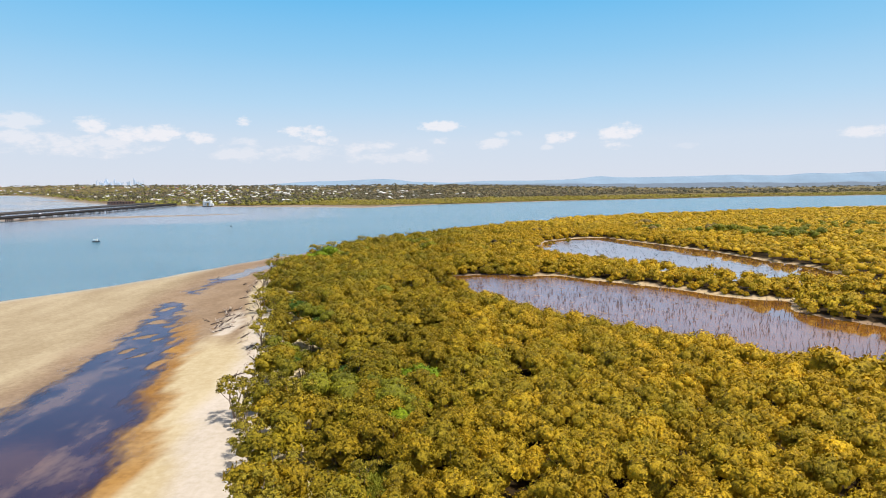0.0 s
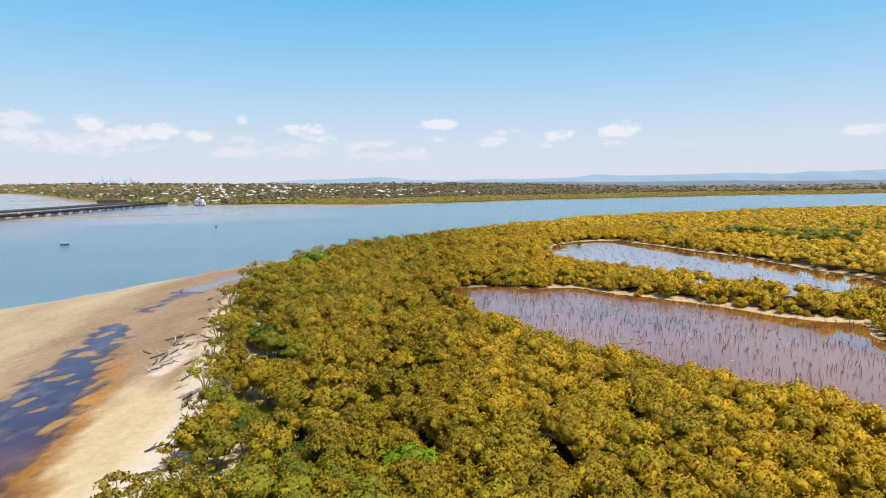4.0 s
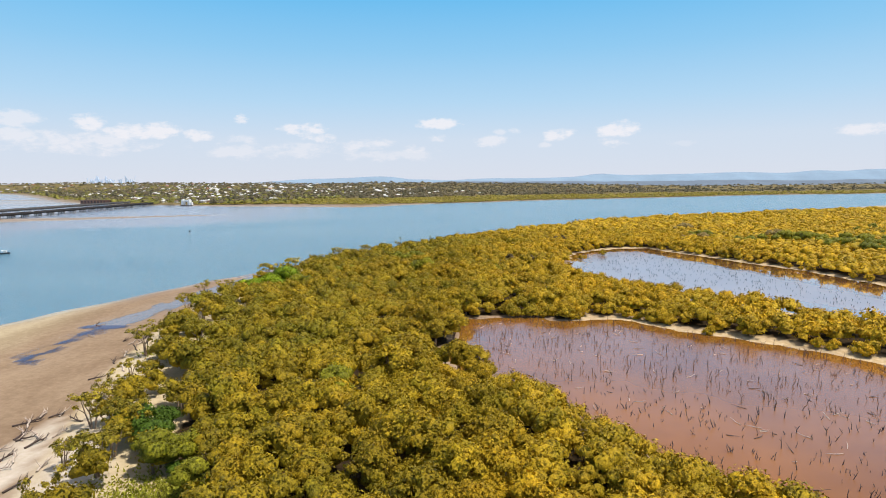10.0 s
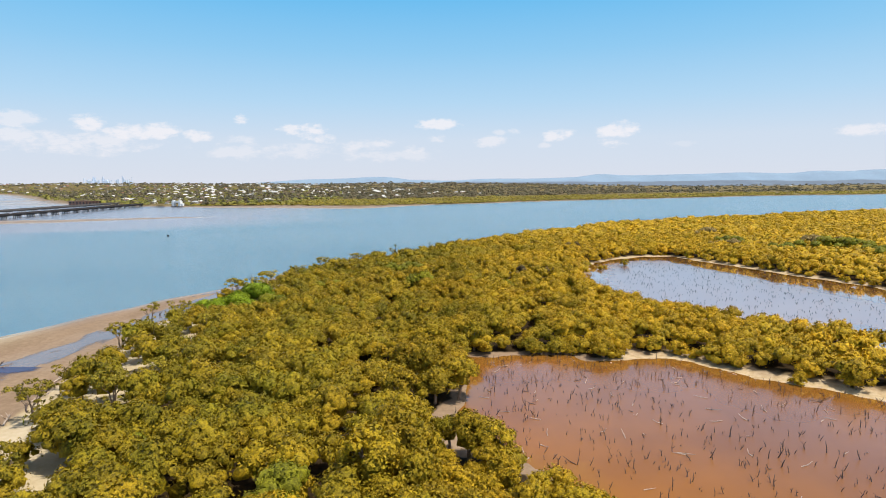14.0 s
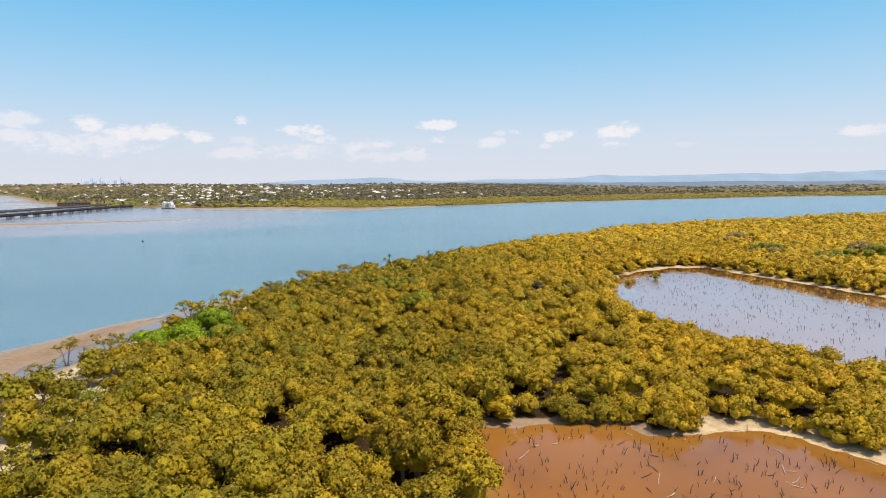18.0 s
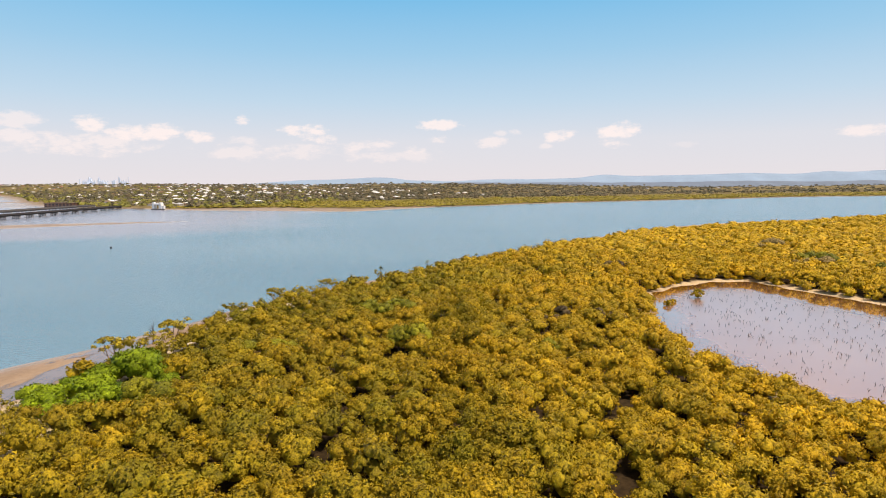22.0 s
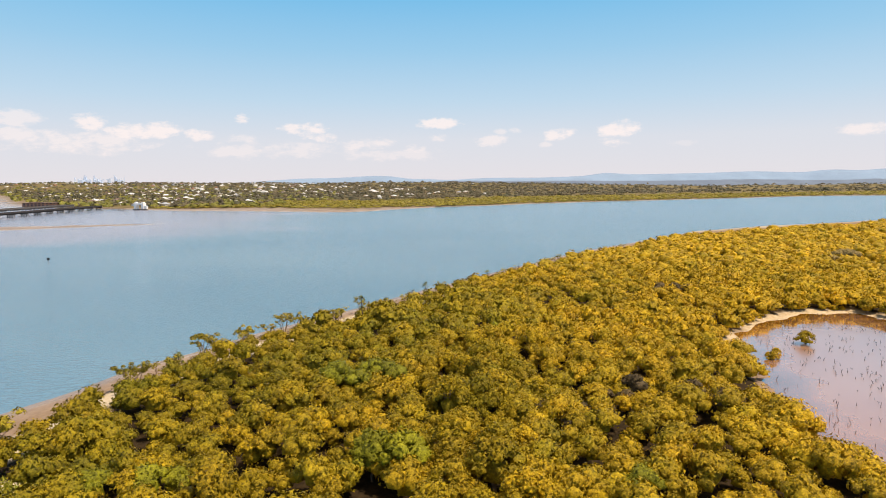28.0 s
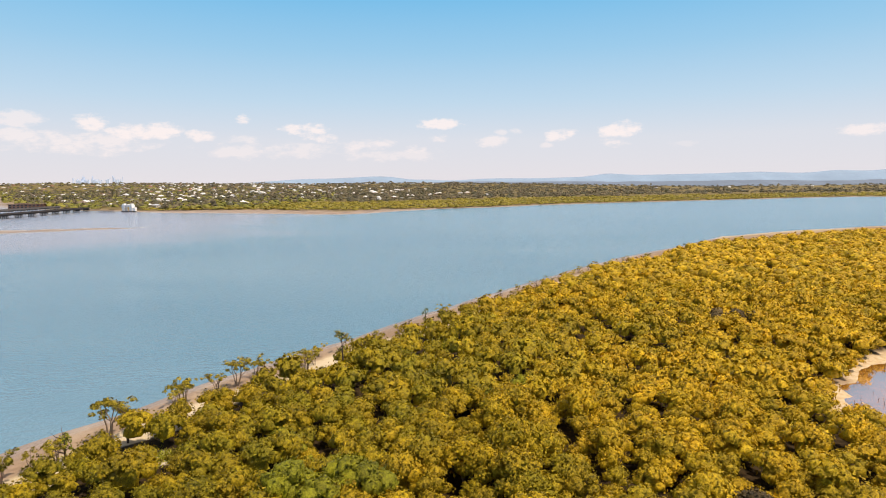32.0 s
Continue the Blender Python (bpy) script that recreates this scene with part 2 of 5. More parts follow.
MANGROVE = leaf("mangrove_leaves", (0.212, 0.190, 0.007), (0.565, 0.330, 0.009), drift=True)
SHORE_LEAF = leaf("pale_shore_tree_leaves", (0.24, 0.21, 0.018), (0.47, 0.34, 0.025))
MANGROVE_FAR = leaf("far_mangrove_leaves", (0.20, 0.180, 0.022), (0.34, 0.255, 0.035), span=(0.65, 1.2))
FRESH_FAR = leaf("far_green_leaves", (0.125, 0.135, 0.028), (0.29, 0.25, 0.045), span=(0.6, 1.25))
GREEN = leaf("bright_green_leaves", (0.120, 0.200, 0.005), (0.29, 0.36, 0.008))
DEEP_GREEN = leaf("dark_green_leaves", (0.045, 0.10, 0.008), (0.13, 0.20, 0.012))
FRESH = leaf("fresh_green_leaves", (0.15, 0.155, 0.008), (0.30, 0.27, 0.010))
OLIVE = leaf("olive_green_leaves", (0.12, 0.15, 0.010), (0.25, 0.22, 0.012))
# woodland tones lifted and greyed, a little distance haze in the colour
WOODLAND = leaf("hazed_woodland_leaves", (0.075, 0.085, 0.042), (0.185, 0.135, 0.078), 0.1)
GREY_SCRUB = leaf("grey_scrub_twigs", (0.24, 0.17, 0.05), (0.34, 0.24, 0.08), 0.05)
BROWN_SCRUB = leaf("brown_dead_scrub_twigs", (0.075, 0.05, 0.02), (0.15, 0.10, 0.035), 0.05)
GRASS = leaf("grass_blades", (0.24, 0.28, 0.02), (0.42, 0.38, 0.05), 0.25)
# dark filler colour standing for shade inside crowns
CROWN_SHADE = plain("inner_crown_shade", (0.050, 0.034, 0.014), 0.9, vary=0.3)
BARK = plain("grey_brown_bark", (0.23, 0.165, 0.115), 0.9, vary=0.3, scale=3.0, relief=0.05)
DEADWOOD = plain("weathered_deadwood", (0.075, 0.05, 0.04), 0.9, vary=0.4, scale=2.0, relief=0.04)
PALEWOOD = plain("bleached_driftwood", (0.45, 0.36, 0.29), 0.9, vary=0.3, scale=2.0, relief=0.04)
CHANNEL = water("channel_water", (0.118, 0.225, 0.290), (0.088, 0.195, 0.265), 0.16, 0.6, 0.36, 2.6, 0.5)
POND = still_water("tannin_pond_water", (0.270, 0.108, 0.024), (0.190, 0.075, 0.020), 0.52, 0.93, 1.35, 0.86, (1.0, 0.90, 0.96), rough=0.26, shallow=(0.26, 0.115, 0.02))
FILM = still_water("thin_water_film_on_sand", (0.24, 0.17, 0.13), (0.17, 0.12, 0.09), 0.50, 0.98, 1.2, 0.66, (1.0, 0.90, 0.92), None, 0.05)
PALE_POND = still_water("silty_pond_water", (0.46, 0.225, 0.105), (0.38, 0.170, 0.072), 0.40, 0.86, 1.1, 0.88, (1.0, 0.87, 0.85), rough=0.28, shallow=(0.30, 0.125, 0.02))
# purple in the pool's body colour paints in part of the reflected sky
PUDDLE = still_water("shallow_tide_pool_water", (0.052, 0.028, 0.046), (0.030, 0.016, 0.032), 0.46, 1.0, 1.5, 0.60, (0.98, 0.86, 0.97), (0.14, 0.085, 0.07), 0.12)
CONCRETE = plain("weathered_concrete", (0.13, 0.112, 0.10), 0.85, vary=0.2, scale=0.4)
DARK_CONCRETE = plain("stained_dark_concrete", (0.05, 0.040, 0.036), 0.85, vary=0.2, scale=0.4)
PALE_CONCRETE = plain("pale_concrete", (0.52, 0.49, 0.46), 0.8, vary=0.12, scale=0.4)
ASPHALT = plain("asphalt", (0.06, 0.06, 0.062), 0.9)
WHITE = plain("white_paint", (0.80, 0.79, 0.76), 0.5, vary=0.06)
DARK = plain("dark_hull_paint", (0.03, 0.035, 0.045), 0.4)
BLACK = plain("black_rubber", (0.018, 0.018, 0.02), 0.7)
GLASS = plain("dark_window_glass", (0.03, 0.04, 0.05), 0.1, relief=0)
TIMBER = plain("old_pier_timber", (0.10, 0.07, 0.05), 0.9, vary=0.3)
RED = plain("red_paint", (0.45, 0.03, 0.02), 0.4)
SILVER = plain("silver_car_paint", (0.5, 0.5, 0.52), 0.3, 0.3)
# distance haze is put into the blue colour and glow of hills and towers
HILL = plain("forested_hills_haze_tint_glow", (0.185, 0.255, 0.335), 1.0, vary=0.14, scale=0.006, relief=0, glow=0.4)
HILL_NEAR = plain("nearer_hills_haze_tint_glow", (0.10, 0.128, 0.165), 1.0, vary=0.25, scale=0.012, relief=0, glow=0.3)
TOWER = plain("tower_cladding_haze_tint_glow", (0.40, 0.47, 0.57), 0.8, vary=0.12, scale=0.02, relief=0, glow=0.6)
ROOFS = [plain("white_metal_roof", (0.66, 0.65, 0.63), 0.5), plain("grey_metal_roof", (0.38, 0.38, 0.39), 0.5), plain("terracotta_tile_roof", (0.36, 0.17, 0.11), 0.8),
         plain("brown_tile_roof", (0.18, 0.12, 0.09), 0.8), plain("pale_metal_roof", (0.62, 0.60, 0.55), 0.5)]
WALLS = [plain("cream_house_wall", (0.62, 0.55, 0.45), 0.8), plain("white_house_wall", (0.72, 0.70, 0.67), 0.8), plain("brick_house_wall", (0.30, 0.16, 0.11), 0.9)]


# ---- mesh helpers ----
def mesh_np(name, v, f, mats, rounded=None, normals=None):
    """A mesh from arrays of vertices and equal-sided faces; rounded: which faces shade smoothly; normals: one for each vertex."""
    v, f = np.asarray(v, np.float32), np.asarray(f, np.int32)
    me = bpy.data.meshes.new(name)
    k = f.shape[1]
    me.vertices.add(len(v))
    me.vertices.foreach_set("co", v.ravel())
    me.loops.add(f.size)
    me.loops.foreach_set("vertex_index", f.ravel())
    me.polygons.add(len(f))
    me.polygons.foreach_set("loop_start", np.arange(0, f.size, k, dtype=np.int32))
    me.polygons.foreach_set("loop_total", np.full(len(f), k, np.int32))
    for m in mats:
        me.materials.append(m)
    if rounded is not None:
        me.polygons.foreach_set("use_smooth", np.asarray(rounded, bool))
    me.update(calc_edges=True)
    if normals is not None:
        at = me.attributes.new("custom_normal", "FLOAT_VECTOR", "POINT")
        at.data.foreach_set("vector", np.asarray(normals, np.float32).ravel())
    return me


def smooth(me):
    me.polygons.foreach_set("use_smooth", np.ones(len(me.polygons), bool))
    return me


def part(name, me, parent, label=""):
    ob = new(name, me)
    ob.parent = parent
    if label:
        ob["label"] = label
    return ob


def boxes_mesh(name, boxes, mat, bevel=0.0):
    """One mesh of boxes given as centre and size (and turn about z)."""
    bm = bmesh.new()
    for b in boxes:
        c, s, rz = b[0], b[1], (b[2] if len(b) > 2 else 0)
        bmesh.ops.create_cube(bm, size=1, matrix=Matrix.Translation(c) @ pose(0, 0, 0, 0, 0, rz) @ Matrix.Diagonal((*s, 1)))
    if bevel:
        bmesh.ops.bevel(bm, geom=bm.edges[:], offset=bevel, segments=1, affect="EDGES")
    me = bpy.data.meshes.new(name)
    bm.to_mesh(me)
    bm.free()
    me.materials.append(mat)
    return me


def tube(pts, radii, sides=6):
    """Vertices and triangles of a tapered tube along pts."""
    pts = [Vector(p) for p in pts]
    v, f = [], []
    for i, p in enumerate(pts):
        d = (pts[min(i + 1, len(pts) - 1)] - pts[max(i - 1, 0)]).normalized()
        a = d.orthogonal().normalized()
        b = d.cross(a)
        for k in range(sides):
            w = 2 * math.pi * k / sides
            v.append(p + (a * math.cos(w) + b * math.sin(w)) * radii[i])
    for i in range(len(pts) - 1):
        for k in range(sides):
            q = [i * sides + k, i * sides + (k + 1) % sides, (i + 1) * sides + (k + 1) % sides, (i + 1) * sides + k]
            f += [(q[0], q[1], q[2]), (q[0], q[2], q[3])]
    e = (len(pts) - 1) * sides
    f += [(e, e + k, e + k + 1) for k in range(1, sides - 1)]
    return np.array([tuple(x) for x in v]), np.array(f)


def merge(pieces):
    vs, fs, o = [], [], 0
    for v, f in pieces:
        vs.append(v)
        fs.append(np.asarray(f) + o)
        o += len(v)
    return np.concatenate(vs), np.concatenate(fs)


def ball(n, rings):
    """A coarse ball without its underside."""
    v, f = [(0, 0, 1)], []
    for k, z in enumerate(rings):
        r = math.sqrt(1 - z * z)
        v += [(r * math.cos(6.2832 * (q + 0.5 * (k % 2)) / n), r * math.sin(6.2832 * (q + 0.5 * (k % 2)) / n), z) for q in range(n)]
    for q in range(n):
        f.append((0, 1 + q, 1 + (q + 1) % n))
        for k in range(len(rings) - 1):
            a, c = 1 + k * n, 1 + (k + 1) * n
            e = (q + 1) % n
            f += [(a + q, c + q, a + e), (a + e, c + q, c + e)] if k % 2 == 0 else [(a + q, c + e, a + e), (a + q, c + q, c + e)]
    return np.array(v, float), np.array(f)


BALLS = {"fine": ball(8, (0.68, 0.05, -0.55)), "mid": ball(6, (0.55, -0.3)), "low": ball(5, (0.4, -0.4))}


def leaves(rng, lobes, per, size, low=-0.35, jitter=0.45, core=0.9, grade="fine", full=0.45, up=0.0):
    """Leaf sprays over leafy lobes (x, y, z, radius): vertices, triangles, which of them round off, and soft normals.
    full: how far the normals follow the whole crown instead of each lobe."""
    V, Fc, M, Nn, o = [], [], [], [], 0
    BALL_V, BALL_F = BALLS[grade]
    nb = len(BALL_V)
    L = np.array([q[:3] for q in lobes])
    mid = np.array((L[:, 0].mean(), L[:, 1].mean(), L[:, 2].min() * 0.8))

    def soft(d, c, k):
        q = (c - mid) / (np.linalg.norm(c - mid, axis=1)[:, None] + 1e-6)
        q = d * (1 - full) + q * full + np.array((0, 0, up)) + rng.normal(size=(len(c), 3)) * k
        return q / np.linalg.norm(q, axis=1)[:, None]

    for (x, y, z, r) in lobes:
        n = max(4, int(per * rng.uniform(0.8, 1.2)))
        d = rng.normal(size=(n, 3))
        d /= np.linalg.norm(d, axis=1)[:, None]
        flip = d[:, 2] < low
        d[flip, 2] *= -1
        c = np.array((x, y, z)) + d * (r * rng.uniform(0.78, 1.20, (n, 1))) * np.array((1, 1, 0.86))
        nn = d + rng.normal(size=(n, 3)) * jitter + np.array((0, 0, 0.2))
        nn /= np.linalg.norm(nn, axis=1)[:, None]
        a = np.cross(nn, rng.normal(size=(n, 3)))
        a /= np.linalg.norm(a, axis=1)[:, None]
        b = np.cross(nn, a)
        s = size * rng.uniform(0.6, 1.4, (n, 1))
        tri = np.stack([c + a * s * 0.75, c - a * s * 0.42 + b * s * 0.55, c - a * s * 0.42 - b * s * 0.6], 1).reshape(-1, 3)
        V.append(tri)
        Nn.append(np.repeat(soft(d, c, 0.30), 3, axis=0))
        Fc.append(np.arange(3 * n).reshape(-1, 3) + o)
        M += [1] * n
        o += 3 * n
        if core:
            q = BALL_V * r * core * rng.uniform(0.78, 1.12, (nb, 1)) * np.array((1, 1, 0.86)) + np.array((x, y, z))
            V.append(q)
            Nn.append(soft(BALL_V, q, 0.16))
            Fc.append(BALL_F + o)
            M += [1] * len(BALL_F)
            o += nb
    return np.concatenate(V), np.concatenate(Fc), np.array(M), np.concatenate(Nn)


def dome(rng, R, H, count, low=0.5, r=0.40, heart=True, drop=0.8):
    """Lobes of a rounded, uneven crown with its top at H."""
    out = [(rng.uniform(-0.2, 0.2) * R, rng.uniform(-0.2, 0.2) * R, H - r * R * 0.9, r * R * 1.1)]
    for i in range(count - 1):
        w = 2 * math.pi * (i * 0.618 + rng.uniform(-0.1, 0.1))
        q = math.sqrt((i + 0.7) / count) * rng.uniform(0.82, 1.15)
        rr = r * R * rng.uniform(0.6, 1.25)
        z = H * low + (H * (1 - low) - rr * 0.85) * math.sqrt(max(0.0, 1 - drop * min(1.0, q * q))) * rng.uniform(0.82, 1.06)
        out.append((q * 0.76 * R * math.cos(w), q * 0.76 * R * math.sin(w), z, rr))
    if heart:
        out.append((0.0, 0.0, H * (low + 0.12), R * 0.62))
    return out


# ---- plan: shores, pools and ponds ----
LAND = [(-260, -700), (-250, -100), (-222, 60), (-190, 150), (-165, 202), (-154, 217), (-142, 236), (-132, 260), (-120, 293), (-109, 320), (-97, 342), (-91, 356), (-85, 372), (-77, 391),
        (-67, 409), (-54, 431), (-41, 449), (-24, 478), (-6, 504), (18, 539), (44, 577), (72, 613), (119, 663), (172, 727), (246, 775), (351, 822), (480, 890), (617, 992), (800, 1040), (1200, 1085), (2200, 1100), (7000, 1000), (7000, -700)]
FAR = [(-6500, 7000), (-6500, 4300), (-3800, 3900), (-2133, 2892), (-1473, 2110), (-960, 1479), (-720, 1262), (-601, 1212), (-490, 1158), (-363, 1168), (-223, 1128), (-163, 1102), (-110, 1162), (-27, 1198), (94, 1287), (223, 1372),
       (430, 1478), (558, 1535), (705, 1622), (880, 1690), (1000, 1690), (1160, 1750), (1330, 1800), (1900, 2000), (7000, 2300), (7000, 7000)]
POND_A = [(-6, 258), (3, 258), (14, 260), (21, 259), (23, 255), (31, 255), (34, 261), (45, 257), (57, 244), (68, 237), (82, 225), (93, 211), (103, 204), (114, 203), (103, 183), (109, 172), (120, 160), (150, 140), (140, 108), (104, 108),
          (86, 120), (70, 124), (60, 133), (50, 141), (39, 150), (28, 162), (16, 180), (11, 194), (6, 203), (-4, 209), (-10, 219), (-5, 230)]
POND_B = [(50, 380), (53, 400), (58, 413), (70, 426), (90, 438), (107, 440), (115, 420), (125, 398), (136, 370), (146, 348), (155, 305), (165, 278), (162, 255), (140, 227), (117, 234), (102, 248), (88, 272), (72, 284), (62, 298), (50, 310), (45, 328), (44, 345), (43, 362)]
CLEAR_A, CLEAR_B = list(POND_A), list(POND_B)   # kept free of trees
POND_A[6:14] = [(34, 259), (45, 254.5), (56.5, 241.5), (67.5, 234.5), (81, 222.5), (91.5, 209), (101.5, 201.5), (112.5, 199)]
POND_B[1:9] = [(53, 399), (58, 411.5), (70, 424), (90, 436), (106.5, 437.5), (113.5, 418), (123.5, 396.5), (134.5, 368.5)]
POND_C = [(185, 405), (215, 402), (247, 378), (242, 366), (206, 388)]
POND_D = [(178, 347), (200, 336), (208, 322), (186, 330)]
POOL = [(-64, -160), (-60, 0), (-54, 40), (-47, 71), (-51, 84), (-55, 97), (-62, 112), (-66, 128), (-71, 142), (-77, 158), (-86, 178), (-95, 200), (-99, 222), (-101, 246), (-106, 248), (-106, 220), (-103, 192), (-95, 166), (-90, 144), (-88, 126), (-84, 108), (-83, 97), (-90, 70), (-104, 40), (-112, 0), (-118, -160)]
def set_back(line, d):
    """An open line pushed to its right by d."""
    out = []
    for i, (x, y) in enumerate(line):
        a, c = line[max(i - 1, 0)], line[min(i + 1, len(line) - 1)]
        k = math.hypot(c[0] - a[0], c[1] - a[1])
        out.append((x + (c[1] - a[1]) / k * d, y - (c[0] - a[0]) / k * d))
    return out


TREES = [(-24, 40), (-27, 74), (-32, 86), (-37, 99), (-43, 129), (-54, 164), (-63, 188), (-74, 225), (-81, 262), (-83, 290), (-81, 312), (-76, 335)] + set_back(LAND[12:17], 17.0) + set_back(LAND[17:21], 18.0) + [(66, 568), (88, 594), (111, 624), (127, 642), (158, 664), (203, 692), (250, 714), (296, 734), (352, 776), (394, 796), (540, 838), (720, 856)] + [(900, 900), (500, 660), (60, 72), (45, 40)]

# all wooded land: the stand in view and its continuation inland
STAND = [(-30, -700), (-22, -100), (-22, 0)] + TREES[:-4] + [(1300, 990), (7000, 900), (7000, -700)]


def inside(poly, x, y):
    r = np.zeros(x.shape, bool)
    for (ax, ay), (bx, by) in zip(poly, poly[1:] + poly[:1]):
        if ay != by:
            r ^= ((ay > y) != (by > y)) & (x < (bx - ax) * (y - ay) / (by - ay) + ax)
    return r


def signed(poly, x, y):
    """Distance to the outline of poly, positive inside."""
    d = np.full(x.shape, 1e9)
    for (ax, ay), (bx, by) in zip(poly, poly[1:] + poly[:1]):
        ux, uy = bx - ax, by - ay
        k = np.clip(((x - ax) * ux + (y - ay) * uy) / (ux * ux + uy * uy), 0, 1)
        d = np.minimum(d, np.hypot(x - ax - k * ux, y - ay - k * uy))
    return np.where(inside(poly, x, y), d, -d)


def waves(x, y, s, seed):
    """Smooth uneven field of about -1 to 1, with features of size s."""
    g = np.random.default_rng(seed)
    out = np.zeros(x.shape)
    for i in range(7):
        a, ph = g.uniform(0, 2 * math.pi), g.uniform(0, 6.28)
        k = g.uniform(0.6, 1.9) * 2 * math.pi / s
        out += np.sin((x * math.cos(a) + y * math.sin(a)) * k + ph + 1.3 * np.sin((x * math.sin(a) - y * math.cos(a)) * k * 0.6 + ph * 2))
    return out / 4.0


def ramp(v, lo, hi):
    t = np.clip((v - lo) / (hi - lo), 0, 1)
    return t * t * (3 - 2 * t)


# bare sandy breaks in the trees: middle, half sizes
SANDY = [(-43, 152, 3, 3), (-38, 131, 3, 4), (-35.7, 106.0, 4, 6), (-76, 309, 4, 4), (-45, 140, 3, 3), (-76, 268, 6, 4), (-66, 250, 5, 3), (-71, 332, 6, 3.5), (-38, 402, 5, 2.5), (-48, 392, 4, 2), (-56, 380, 4, 2.5), (-25, 424, 4, 2)]
PONDS = (POND_A, POND_B, POND_C, POND_D)


def heights(x, y):
    land = signed(LAND, x, y) + waves(x, y, 45, 1) * 1.2
    far = signed(FAR, x, y) + waves(x, y, 160, 2) * 9 + waves(x, y, 60, 12) * 3
    h = np.where(land > 0, np.minimum(land * 0.035, 0.55), np.maximum(land * 0.05, -3.0))
    forest = signed(STAND, x, y)
    h = h + 0.45 * ramp(forest, -16, 3) * (land > 0)
    pool = signed(POOL, x, y) + waves(x * 1.6, y * 0.5, 12, 3) * (0.9 + 0.6 * ramp(y, 105, 140)) + waves(x * 1.5, y * 0.6, 30, 4) * 1.2
    islets = 0.26 * ramp(waves(x * 1.3, y * 0.6, 9, 47), 0.30, 0.85) * ramp(y, 112, 140) * ramp(-y, -240, -226) + 0.3 * (1 - ramp(np.abs(y - 205 + 0.5 * (x + 98)), 3, 8))
    h = np.where(land > 0, h * (1 - ramp(pool, -14, -1)) + (0.30 - 0.20 * ramp(pool, -4.5, 9) + islets) * ramp(pool, -14, -2.5), h)
    sheet = np.abs(x + 99 - (y - 270) * 0.14) - 3.5 + waves(x * 1.6, y * 0.5, 12, 45) * 2.5
    h = np.where((land > 2) & (y > 246) & (y < 352), np.minimum(h, np.where(sheet < 0, 0.14, 0.14 + 0.03 * sheet)), h)
    for i, q in enumerate(PONDS):
        s = signed(q, x, y) + waves(x, y, 14, 6 + i) * 1.1
        h = h * (1 - ramp(s, -5, 0)) + (0.28 - 0.22 * ramp(s, 0, 6)) * ramp(s, -5, 0)
    far_ = far + 60 * ramp(-x, 30, 190) * ramp(x, -500, -400)
    rise = 30 * ramp(-x, -1500, 300) + 15 * ramp(-x, 700, 3000) + 2
    hf = np.where(far_ > 0, np.minimum(far_ * 0.012, 2.0) + (rise + 5 * waves(x, y, 900, 63)) * ramp(far, 200, 700) * ramp(y, 1500, 4300), np.maximum(far_ * 0.012, -3.0))
    h = np.maximum(h, hf)
    # bare sandbar and the wet flats beyond the bridge
    t = np.clip(((x + 540) * 230 + (y - 735) * 110) / (230 ** 2 + 110 ** 2), 0, 1)
    bar = np.hypot(x + 540 - 230 * t, y - 735 - 110 * t) / (46 * (1 - t) + 8) + waves(x, y, 50, 21) * 0.35
    h = np.maximum(h, 0.30 * (1 - bar))
    flat = ramp(-(x + 640 + (y - 700) * 0.12), 0, 120) * ramp(y, 700, 1000)
    h = np.maximum(h, np.where(flat > 0, -0.5 + 0.50 * flat + waves(x * 0.4, y, 200, 23) * 0.09, -3.0))
    return h, land, far, forest, pool


def spread(lo, hi, fine, a, b, grow):
    """Grid lines, even between a and b and ever wider outside."""
    out = list(np.arange(a, b + 0.01, fine))
    s, p = fine, b
    while p < hi:
        s *= grow
        p += s
        out.append(p)
    s, p = fine, a
    while p > lo:
        s *= grow
        p -= s
        out.insert(0, p)
    return np.array(out)


gx, gy = spread(-6500, 6500, 1.8, -170, 122, 1.055), spread(-600, 6500, 2.4, 62, 445, 1.045)
X, Y = np.meshgrid(gx, gy)
Z, land, far, forest, pool = heights(X, Y)
nx, ny = len(gx), len(gy)
idx = np.arange(nx * ny).reshape(ny, nx)
quads = np.stack([idx[:-1, :-1], idx[:-1, 1:], idx[1:, 1:], idx[1:, :-1]], -1).reshape(-1, 4)
pond = np.max([signed(q, X, Y) + waves(X, Y, 14, 6 + i) * 1.1 for i, q in enumerate(PONDS)], axis=0)
beach = ramp(forest + waves(X, Y, 16, 43) * 1.2 - 3.5 * ramp(Y, 80, 125), -13, -8.5) * (1 - ramp(forest, 0, 4)) * (land > 0) * (1 - 0.8 * ramp(Y, 150, 200))                       # pale dry sand beside the trees
ochre = ramp(pool, -3.9, -2.6) * (1 - 0.6 * ramp(pool, 1, 5)) * ramp(forest, -38, -24) * ramp(-forest, 6, 12) * np.clip(0.85 + 0.2 * waves(X, Y, 20, 41), 0, 1) * (1 - ramp(Y, 140, 185))   # iron-stained edge of the pool
away = np.maximum(signed(CLEAR_A, X, Y), signed(CLEAR_B, X, Y))
rim = (np.maximum(ramp(pond, -3, -1.0), ramp(away, -2, 0)) * ramp(waves(X, Y, 26, 31) + 1.2 * ramp(X, 22, 40), -0.1, 0.9) * ramp(Y + 0.95 * X, 274, 290)) * (1 - ramp(70 - X, 0, 8) * ramp(Y, 285, 295) * (1 - ramp(Y, 385, 395)))
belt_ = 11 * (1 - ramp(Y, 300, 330))
